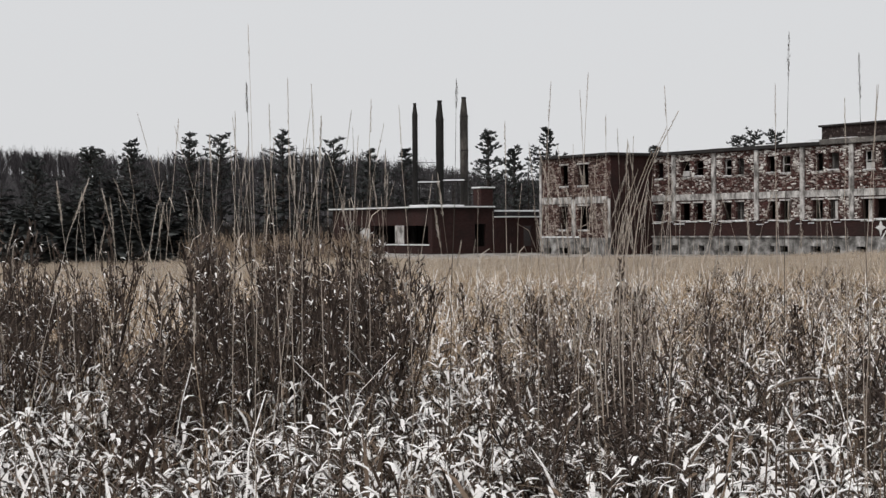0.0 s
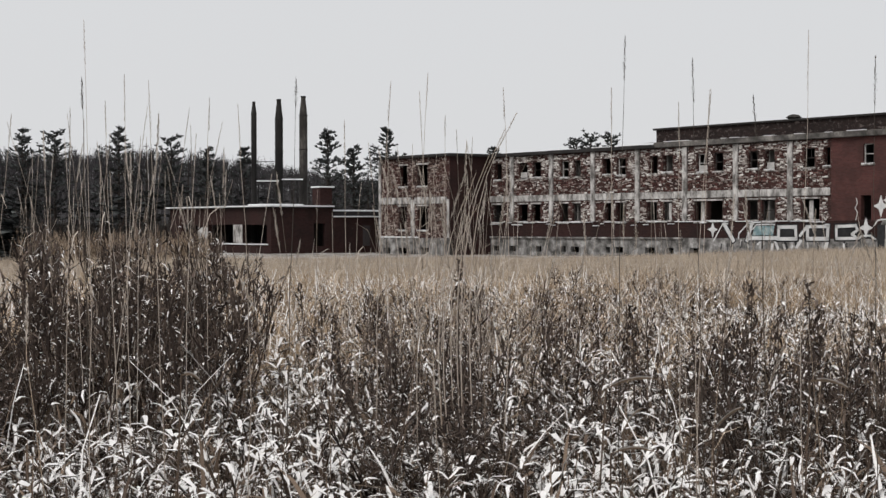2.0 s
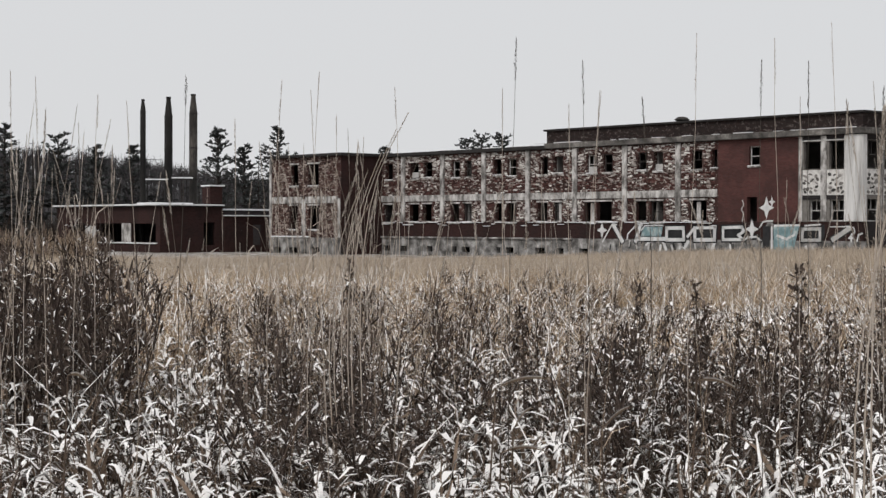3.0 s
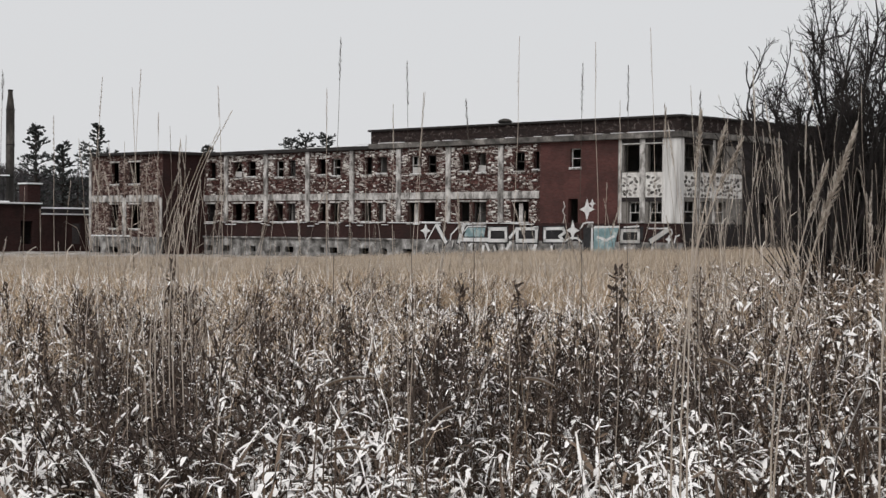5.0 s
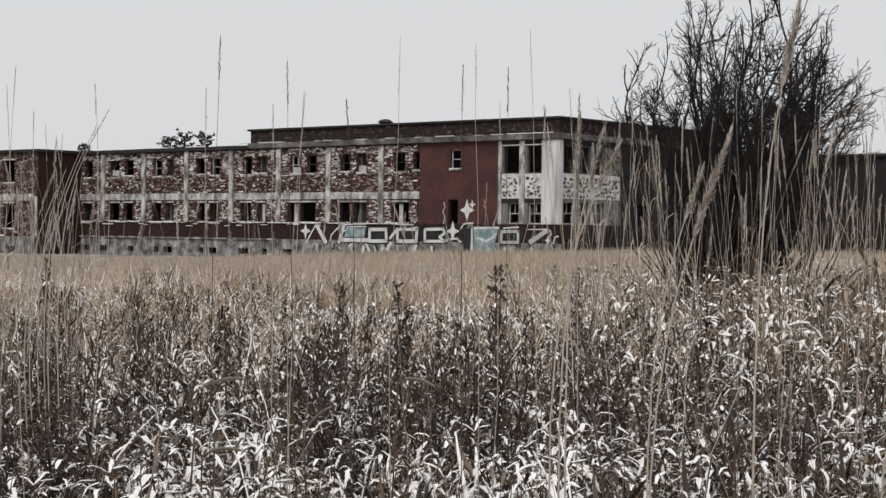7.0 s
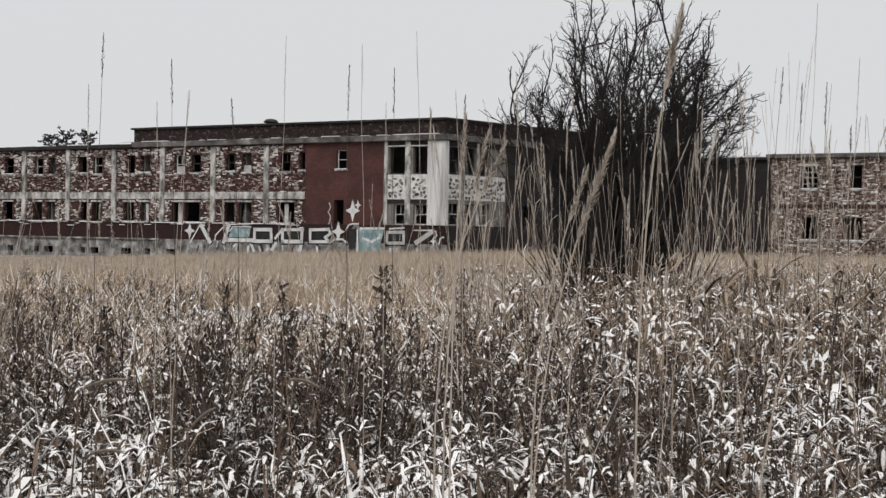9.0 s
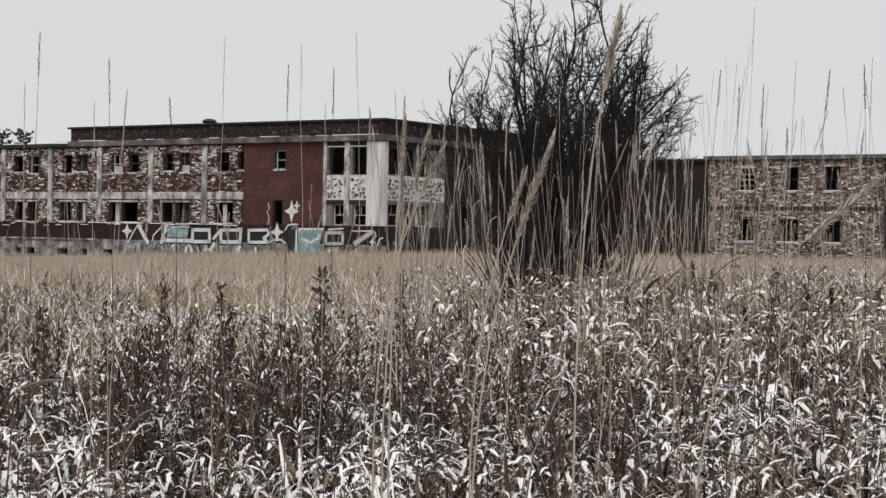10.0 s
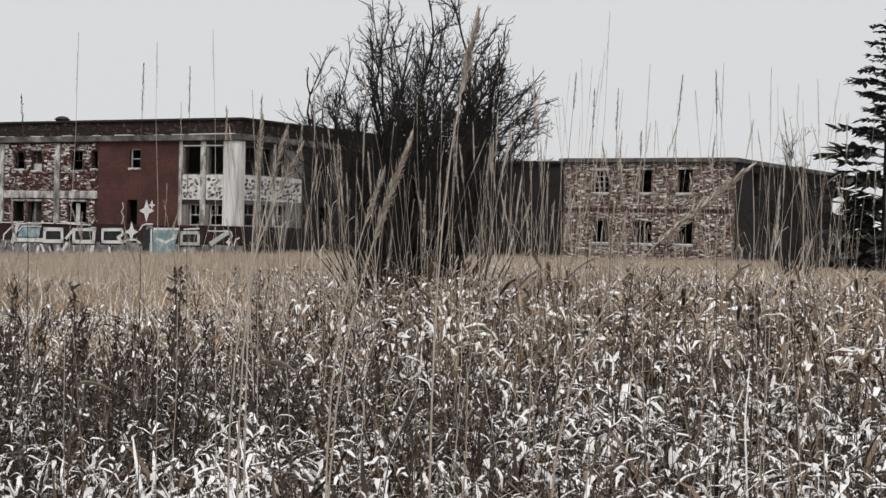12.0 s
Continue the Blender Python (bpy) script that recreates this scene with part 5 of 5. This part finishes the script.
# middle field elsewhere: thin tan grass
tan = [tuft(np.random.default_rng(80 + i), 8, 0.35, 0.8, 0.0125, 0.25, 2, 0.16, (0, 1), 0.4) for i in range(8)]
p, a, d = sector(8400, -18, 29, 10.5, 40, RNG, 0.6)
keep = ~((a > 13) & (a < 23.5) & (d > 20.5 + np.sin(a * 1.3)) & (d < 28 + 1.5 * np.sin(a * 2.1)) & (RNG.uniform(0, 1, len(a)) < 0.85))
p, a, d = p[keep], a[keep], d[keep]
g = scatter("tan_grass", tan, p, RNG.uniform(0.7, 1.1, len(p)), RNG.uniform(0, 6.28, len(p)), [TAN, SNOW_LEAF], RNG, lean=0.06)
tagged(g, "thin tan dead grass with snow between the stems", "grass", kind="stuff")
p, a, d = sector(1500, 23, 52, 24, 60, RNG, 0.6)
g = scatter("tan_grass", tan, p, RNG.uniform(0.65, 1.0, len(p)), RNG.uniform(0, 6.28, len(p)), [TAN, SNOW_LEAF], RNG, lean=0.08)
tagged(g, "thin tan dead grass with snow between the stems", "grass", kind="stuff")
tall_tan = [tuft(np.random.default_rng(280 + i), 9, 0.7, 1.2, 0.016, 0.3, 3, 0.25, (0, 1), 0.55) for i in range(8)]
p, a, d = sector(1900, 25, 52, 20, 52, RNG, 0.8)
p = p[a > 28.5 + RNG.normal(0, 1.2, len(a))]
g = scatter("tall_tan_grass", tall_tan, p, RNG.uniform(0.75, 1.08, len(p)), RNG.uniform(0, 6.28, len(p)), [TAN, SNOW_LEAF], RNG, lean=0.08)
tagged(g, "tall tan grass with drooping snowy blades", "grass", kind="stuff")
p, a, d = sector(300, 29.5, 50, 10.8, 16, RNG)
g = scatter("tall_tan_grass", high_canes, p, RNG.uniform(0.95, 1.25, len(p)), RNG.uniform(0, 6.28, len(p)), [STRAW, SNOW_LEAF], RNG, lean=0.08)
tagged(g, "tall tan grass with drooping snowy blades", "grass", kind="stuff")
for n_, a0_, a1_, d0_, d1_ in ((900, 12, 25.5, 12.5, 22), (600, -1, 15, 11, 30)):
    p, a, d = sector(n_, a0_, a1_, d0_, d1_, RNG, 0.7)
    g = scatter("snowy_grass", tall_canes, p, RNG.uniform(0.6, 0.95, len(p)), RNG.uniform(0, 6.28, len(p)), GMATS, RNG, lean=0.1)
    tagged(g, "withered broad-leaved grass bent under fresh snow", "grass", kind="stuff")
# a strip of low growth where the snow lies open
snowy_low = [tuft(np.random.default_rng(300 + i), 8, 0.08, 0.32, 0.03, 0.95, 3, 0.2) for i in range(6)]
p, a, d = sector(900, 13, 24.5, 19.5, 29, RNG)
g = scatter("low_grass", snowy_low, p, RNG.uniform(0.8, 1.3, len(p)), RNG.uniform(0, 6.28, len(p)), GMATS, RNG, lean=0.1)
tagged(g, "low matted brown grass buried in snow", "grass", kind="stuff")
p, a, d = sector(420, 2, 13, 21, 30, RNG)
g = scatter("low_grass", snowy_low, p, RNG.uniform(0.8, 1.3, len(p)), RNG.uniform(0, 6.28, len(p)), GMATS, RNG, lean=0.1)
tagged(g, "low matted brown grass buried in snow", "grass", kind="stuff")
p, a, d = sector(1300, 27, 50, 9.5, 24, RNG, 0.8)
g = scatter("low_grass", snowy_low, p, RNG.uniform(1.0, 1.8, len(p)), RNG.uniform(0, 6.28, len(p)), GMATS, RNG, lean=0.1)
tagged(g, "matted brown grass weighed down by snow", "grass", kind="stuff")
# the field goes on behind and beside the eye
p, a, d = sector(1000, 52, 340, 2.2, 22, RNG, 0.6)
g = scatter("low_grass", low_tufts, p, RNG.uniform(0.9, 1.6, len(p)), RNG.uniform(0, 6.28, len(p)), GMATS, RNG, lean=0.1)
tagged(g, "low matted brown grass dusted with snow", "grass", kind="stuff")
# far field: a soft tan band
far = [tuft(np.random.default_rng(100 + i), 12, 0.26, 0.6, 0.014, 0.0, 1, 0.45, (0, 0), 0.3) for i in range(6)]
p, a, d = sector(26000, -20, 52, 36, 116, RNG, 0.7)
keep = RNG.uniform(0, 1, len(a)) < 0.72 + 0.4 * np.sin(d * 0.21 + a * 0.35) * np.sin(a * 0.8 + 1) + 0.5 * smooth(70, 100, d)
p, a = p[keep], a[keep]
g = scatter("far_grass", far, p, RNG.uniform(0.7, 1.0, len(p)) * (1 + 0.55 * smooth(18, 26, a)), RNG.uniform(0, 6.28, len(p)), [FIELD], RNG, lean=0.05)
tagged(g, "pale tan meadow grass reaching to the buildings", "grass", kind="stuff")

# dead weeds: a thicket, and looser groups
WM = [WEED, SNOW_LEAF]
weeds = [weed(np.random.default_rng(120 + i), 1.0, 1.0, 15) for i in range(10)]


def weed_patch(n, a0, a1, d0, d1, h0, h1, label):
    p, a, d = sector(n, a0, a1, d0, d1, RNG, 0.9)
    mid, half = (a0 + a1) / 2, (a1 - a0) / 2
    keep = RNG.uniform(0, 1, len(a)) < 1.15 - smooth(0.55, 1.0, np.abs(a - mid) / half) + 0.25 * np.sin(a * 1.7 + d)
    p, a = p[keep], a[keep]
    h = RNG.uniform(h0, h1, len(p)) * (0.85 + 0.15 * np.sin(a * 2.1))
    g = scatter("dead_weeds", weeds, p, np.full(len(p), 1.0), RNG.uniform(0, 6.28, len(p)), WM, RNG, tall=h, lean=0.08)
    tagged(g, label, "weeds", kind="stuff")


weed_patch(190, -20, -10.2, 10, 15, 0.9, 1.42, "thicket of dark dead goldenrod with flecks of snow")
weed_patch(250, -9.2, -0.6, 9.5, 15, 0.95, 1.45, "thicket of dark dead goldenrod with flecks of snow")
weed_patch(70, -11, -8, 9, 12, 0.6, 0.9, "dark dead goldenrod standing in snowy grass")
weed_patch(225, 11, 25.5, 8.4, 12.5, 0.45, 0.86, "dark dead goldenrod standing in snowy grass")
weed_patch(200, 0, 13, 8, 20, 0.45, 0.95, "scattered dark dead weeds in tan grass")
weed_patch(120, 1, 10, 7, 11, 0.4, 0.75, "brown dead weeds in snowy grass")
weed_patch(60, 23.5, 32, 8, 12, 0.45, 0.85, "brown dead weeds among tall grass stalks")
weed_patch(175, 21, 52, 8, 24, 0.5, 0.95, "scattered dark dead weeds in snowy grass")
weed_patch(90, 8, 18, 24, 36, 0.5, 0.7, "dark dead weeds in the middle of the field")

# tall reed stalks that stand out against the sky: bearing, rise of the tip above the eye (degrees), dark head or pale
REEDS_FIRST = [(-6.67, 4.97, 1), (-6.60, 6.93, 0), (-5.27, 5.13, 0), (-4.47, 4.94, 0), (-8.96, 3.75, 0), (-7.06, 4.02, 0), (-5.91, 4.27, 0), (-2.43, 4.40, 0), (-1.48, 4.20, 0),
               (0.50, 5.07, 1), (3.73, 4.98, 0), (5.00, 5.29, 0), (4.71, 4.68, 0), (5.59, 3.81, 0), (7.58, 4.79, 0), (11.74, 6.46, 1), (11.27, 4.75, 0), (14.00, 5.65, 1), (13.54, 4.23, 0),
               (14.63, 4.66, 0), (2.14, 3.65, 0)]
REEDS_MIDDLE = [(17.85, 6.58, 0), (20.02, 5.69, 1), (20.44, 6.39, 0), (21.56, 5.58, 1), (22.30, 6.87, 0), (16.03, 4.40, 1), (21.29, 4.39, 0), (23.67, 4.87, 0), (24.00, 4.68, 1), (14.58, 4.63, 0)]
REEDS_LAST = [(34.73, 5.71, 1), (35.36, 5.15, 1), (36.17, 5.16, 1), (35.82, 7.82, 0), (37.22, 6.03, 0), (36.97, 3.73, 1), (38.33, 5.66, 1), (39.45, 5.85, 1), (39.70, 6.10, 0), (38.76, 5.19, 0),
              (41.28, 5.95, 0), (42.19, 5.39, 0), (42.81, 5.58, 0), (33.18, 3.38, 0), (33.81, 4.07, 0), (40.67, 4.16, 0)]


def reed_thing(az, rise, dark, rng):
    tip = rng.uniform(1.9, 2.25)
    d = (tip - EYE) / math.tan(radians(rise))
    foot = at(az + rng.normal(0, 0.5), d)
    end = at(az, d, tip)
    t = thing("reed_stalk", Matrix.Translation(foot), "tall dry grass stalk with a narrow dark seed head" if dark else "tall thin dry grass stalk with a pale seed head", "grass stalk", "tall grass stalks")
    v = np.array(end - foot)
    s = np.linspace(0, 1, 10)[:, None]
    bow = np.array([*rng.normal(0, 0.02, 2), 0])
    pts = v * s + bow * np.sin(s * math.pi) + rng.normal(0, 0.0025, (10, 3))
    pts[-1] = v
    q = Quads()
    q.tube(pts, np.linspace(0.0017, 0.0005, 10) * d / 4.8, 0, 4)
    o = new("stem", q.mesh("stem", [REED if not dark else SEED_DARK]))
    o.parent = t
    axis = pts[-1] - pts[-3]
    axis /= np.linalg.norm(axis)
    ln = rng.uniform(0.1, 0.2) if dark else rng.uniform(0.1, 0.24)
    o = new("seed_head", spikelets(pts[-1] - axis * ln, axis, ln, (0.0044 if dark else 0.0029) * d / 5, rng, 420).mesh("seed_head", [SEED_DARK if dark else SEED]))
    o.parent = t


def spikelets(p0, axis, ln, r, rng, count=300, bow=None):
    """The small overlapping spikelets of a seed head along its axis."""
    q = Quads()
    n = int(ln * count)
    for k in range(n):
        f = k / n
        p = p0 + axis * ln * f + (0 if bow is None else bow * math.sin(f * math.pi))
        o = rng.normal(0, 1, 3)
        o -= axis * (o @ axis)
        o /= np.linalg.norm(o)
        rr = r * (0.35 + math.sin(math.pi * min(1, 0.15 + f * 0.85))) * rng.uniform(0.5, 1.25)
        e = p + o * rr + axis * rng.uniform(0.6, 1.6) * r * 1.6
        q.ribbon([p, (p + e) / 2 + o * rr * 0.2, e], np.cross(axis, o), np.array([0.2, 0.45, 0.15]) * r, 0)
    return q


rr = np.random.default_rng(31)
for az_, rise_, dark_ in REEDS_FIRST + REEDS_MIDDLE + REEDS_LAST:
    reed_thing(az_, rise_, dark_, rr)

# nodding feathery plumes near the eye: bearing and rise of the tip, bearing and rise of the plume's foot
for a1, e1, a0, e0, d in ((29.1, 3.39, 27.9, -0.2, 4.2), (24.85, 3.5, 24.35, 1.6, 4.6), (25.4, 3.05, 24.6, 1.3, 4.6), (24.03, 4.0, 23.9, 2.1, 4.8), (31.31, 7.66, 30.79, 4.9, 4.0), (40.6, 2.58, 37.6, 0.0, 4.0), (28.2, 2.2, 27.6, 0.4, 4.5),
                          (8.06, 3.95, 7.4, 2.7, 8.0), (7.64, 3.37, 7.0, 2.0, 8.2), (6.66, 1.93, 6.4, 1.2, 8.4), (6.41, 1.35, 6.1, 0.6, 8.1), (6.76, 0.88, 6.4, 0.2, 8.3), (7.12, 2.54, 6.7, 1.5, 8.6)):
    tip, low = at(a1, d, EYE + d * math.tan(radians(e1))), at(a0, d, EYE + d * math.tan(radians(e0)))
    foot = at(a0 - (a1 - a0) * 0.8, d)
    t = thing("grass_plume", Matrix.Translation(foot), "nodding feathery pale grass plume on a bent stalk", "grass stalk", "feathery plumes")
    ax = np.array(tip - low)
    ln = float(np.linalg.norm(ax))
    ax /= ln
    lowp = np.array(low - foot)
    ctrl = lowp - ax * 0.5
    s = np.linspace(0, 1, 9)[:, None]
    curve = (2 * s * (1 - s)) * ctrl + s * s * lowp
    curve = np.vstack([curve, lowp + ax * ln * 0.5, lowp + ax * ln * 0.97])
    q = Quads()
    q.tube(curve, np.linspace(0.0036, 0.0012, 11), 0, 4)
    o = new("stem", q.mesh("stem", [REED]))
    o.parent = t
    o = new("seed_head", spikelets(lowp, ax, ln, (0.0115 if d < 4.3 else 0.009) if a0 > 20 else 0.0055, rr, 900 if a0 > 20 else 260).mesh("seed_head", [SEED if a0 > 20 else STRAW]))
    o.parent = t


def reed_template(seed, thick=1.0):
    rng = np.random.default_rng(seed)
    q = Quads()
    h = 1.0
    a = rng.uniform(0, 6.28)
    d = np.array([math.cos(a), math.sin(a), 0])
    s = np.linspace(0, 1, 7)[:, None]
    pts = np.array([0, 0, h]) * s + d * (rng.uniform(0.0, 0.2) * s ** 2.4) + rng.normal(0, 0.006, (7, 3)) * s
    q.tube(pts, np.linspace(0.0028, 0.0011, 7) * thick, 0, 3)
    ax = (pts[-1] - pts[-2]) / np.linalg.norm(pts[-1] - pts[-2])
    v, f, i = spikelets(pts[-1] - ax * (0.1 if seed % 3 else 0.14), ax, 0.1 if seed % 3 else 0.14, (0.005 if seed % 3 else 0.009) * thick, rng, 300 if seed % 3 else 480).arrays()
    q.add(v, f, 1)
    for _ in range(rng.integers(1, 4)):
        k = rng.integers(1, 5)
        a = rng.uniform(0, 6.28)
        e = np.array([math.cos(a), math.sin(a), 0])
        b = np.array([pts[k], pts[k] + e * 0.05 + (0, 0, 0.07), pts[k] + e * 0.12 + (0, 0, 0.09), pts[k] + e * 0.17 + (0, 0, 0.05)])
        q.ribbon(b, np.array([-e[1], e[0], 0.2]), (0.004, 0.006, 0.005, 0.001), 0)
    return q.arrays()


reeds = [reed_template(200 + i) for i in range(12)]
stout_reeds = [reed_template(230 + i, 1.25) for i in range(12)]


def reed_bed(n, a0, a1, d0, d1, h0, h1, kinds=None):
    p, a, d = sector(n, a0, a1, d0, d1, RNG)
    g = scatter("reed_bed", kinds or reeds, p, np.ones(n), RNG.uniform(0, 6.28, n), [REED, SEED], RNG, tall=RNG.uniform(h0, h1, n), lean=0.12)
    tagged(g, "loose stand of tall dry grass stalks", "grass", kind="stuff")


reed_bed(62, -9.5, -1.2, 9, 14, 1.65, 2.25)
reed_bed(26, -16, -9, 9, 13, 1.3, 1.9)
reed_bed(60, -1, 14, 9, 13, 1.2, 1.9)
reed_bed(45, 3.5, 8.5, 9, 13, 1.5, 2.1)
reed_bed(50, 13, 24, 9, 13, 1.15, 1.75)
reed_bed(92, 23.5, 34, 12.5, 18, 1.5, 2.45, stout_reeds)
reed_bed(92, 31, 44, 12.5, 18, 1.4, 2.35, stout_reeds)
reed_bed(28, 24, 43, 7, 10, 1.3, 1.9)
reed_bed(75, 32, 46, 11, 17, 2.1, 2.9)
reed_bed(30, 23, 31, 11, 16, 2.0, 2.7)

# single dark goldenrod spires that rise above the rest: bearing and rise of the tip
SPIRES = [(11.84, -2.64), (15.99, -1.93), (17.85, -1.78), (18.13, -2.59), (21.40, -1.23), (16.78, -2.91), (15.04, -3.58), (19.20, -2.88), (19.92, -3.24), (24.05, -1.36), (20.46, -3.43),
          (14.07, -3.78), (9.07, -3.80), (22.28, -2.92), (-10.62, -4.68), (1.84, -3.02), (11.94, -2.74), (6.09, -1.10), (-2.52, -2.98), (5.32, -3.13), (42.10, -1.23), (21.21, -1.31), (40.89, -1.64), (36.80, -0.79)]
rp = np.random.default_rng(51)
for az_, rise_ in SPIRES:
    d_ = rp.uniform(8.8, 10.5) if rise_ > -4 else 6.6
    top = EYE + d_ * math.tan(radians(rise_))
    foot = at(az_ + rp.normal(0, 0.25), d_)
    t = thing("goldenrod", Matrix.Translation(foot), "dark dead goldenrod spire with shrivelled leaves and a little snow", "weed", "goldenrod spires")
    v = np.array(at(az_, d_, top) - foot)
    s_ = np.linspace(0, 1, 7)[:, None]
    pts = v * s_ + rp.normal(0, 0.008, (7, 3)) * s_
    q = Quads()
    q.tube(pts, np.linspace(0.0075, 0.0025, 7), 0, 4)
    o = new("stem", q.mesh("stem", [WEED]))
    o.parent = t
    hd, lf, sn = Quads(), Quads(), Quads()
    for k in range(150):
        f = rp.uniform(0.6, 1.0)
        p = v * f + rp.normal(0, 0.012 + 0.05 * (1 - f), 3)
        e = rp.normal(0, 0.016, 3) + (0, 0, 0.012)
        hd.ribbon([p, p + e * 0.6, p + e], np.array([rp.normal(), rp.normal(), 0.2]), (0.004, 0.01, 0.003), 0)
    for k in range(34):
        f = rp.uniform(0.15, 0.9)
        a = rp.uniform(0, 6.28)
        e = np.array([math.cos(a), math.sin(a), 0.0])
        ln = rp.uniform(0.04, 0.09)
        c = np.array([v * f, v * f + e * ln * 0.5 + (0, 0, ln * 0.25), v * f + e * ln * 0.85 - (0, 0, ln * 0.2), v * f + e * ln * 0.9 - (0, 0, ln * 0.7)])
        sd = np.array([-e[1], e[0], rp.uniform(-0.6, 0.6)])
        lf.ribbon(c, sd, (0.004, 0.013, 0.011, 0.003), 0)
        if k % 3 == 0:
            sn.ribbon(c[:3] + (0, 0, 0.004), sd, (0.004, 0.012, 0.008), 0)
    for n_, q_, m_ in (("seed_head", hd, WEED), ("withered_leaf", lf, WEED), ("snow_dusting", sn, SNOW_LEAF)):
        o = tagged(new(n_, q_.mesh(n_, [m_])), kind="stuff")
        o.parent = t

# long fallen leaves carrying snow, and broken stalks that lean across the rest: bearings and rises of both ends
LEAVES = [(11.09, -5.49, 12.92, -5.16), (11.68, -6.86, 12.39, -6.14), (17.92, -5.14, 19.36, -5.50), (11.25, -7.68, 12.85, -7.63), (14.68, -6.89, 15.80, -6.04), (35.62, -8.29, 36.76, -7.49),
          (24.32, -4.33, 25.49, -4.85), (-3.41, -4.98, -2.67, -5.30), (29.49, -6.55, 30.01, -8.11), (29.38, -6.58, 30.44, -6.74)]
for a0, e0, a1, e1 in LEAVES:
    d_ = 6.2
    p0, p1 = (np.array(at(a, d_, EYE + d_ * math.tan(radians(e)))) for a, e in ((a0, e0), (a1, e1)))
    t = thing("fallen_leaf", Matrix.Translation(at(a0, d_)), "long dry grass leaf bent flat under a strip of snow", "grass leaf", "long fallen leaves")
    base = np.array(t.matrix_world.translation)
    s_ = np.linspace(0, 1, 8)[:, None]
    c = p0 + (p1 - p0) * s_ + np.array([0, 0, 0.018]) * np.sin(s_ * math.pi) - base
    w = np.interp(np.linspace(0, 1, 8), [0, 0.3, 0.7, 1], [0.008, 0.02, 0.016, 0.003])
    side = np.cross(p1 - p0, (0, 0, 1.0))
    side = side / np.linalg.norm(side) * 0.85 + np.array([0, 0, 0.5])
    lf, sn, st = Quads(), Quads(), Quads()
    lf.ribbon(c, side, w, 0)
    sn.ribbon(c[1:7] + (0, -0.004, 0.006), side, w[1:7] * 0.9, 0)
    foot = np.array([*(c[0][:2] + rp.normal(0, 0.06, 2)), 0.0])
    st.tube([foot, (foot + c[0]) / 2 + rp.normal(0, 0.012, 3), c[0]], (0.004, 0.0035, 0.003), 0, 4)
    for n_, q_, m_ in (("blade", lf, STRAW), ("snow_strip", sn, SNOW_LEAF), ("stem", st, LEAF)):
        o = new(n_, q_.mesh(n_, [m_]))
        o.parent = t


def leaning(n, a0, a1, d0, d1):
    p, a, d = sector(n, a0, a1, d0, d1, RNG)
    g = scatter("leaning_stalks", reeds, p, np.ones(n), RNG.uniform(0, 6.28, n), [STRAW, SEED], RNG, tall=RNG.uniform(0.8, 1.25, n), lean=0.45)
    tagged(g, "broken dry grass stalks leaning across the rest", "grass", kind="stuff")


leaning(80, -16, 46, 6, 11)
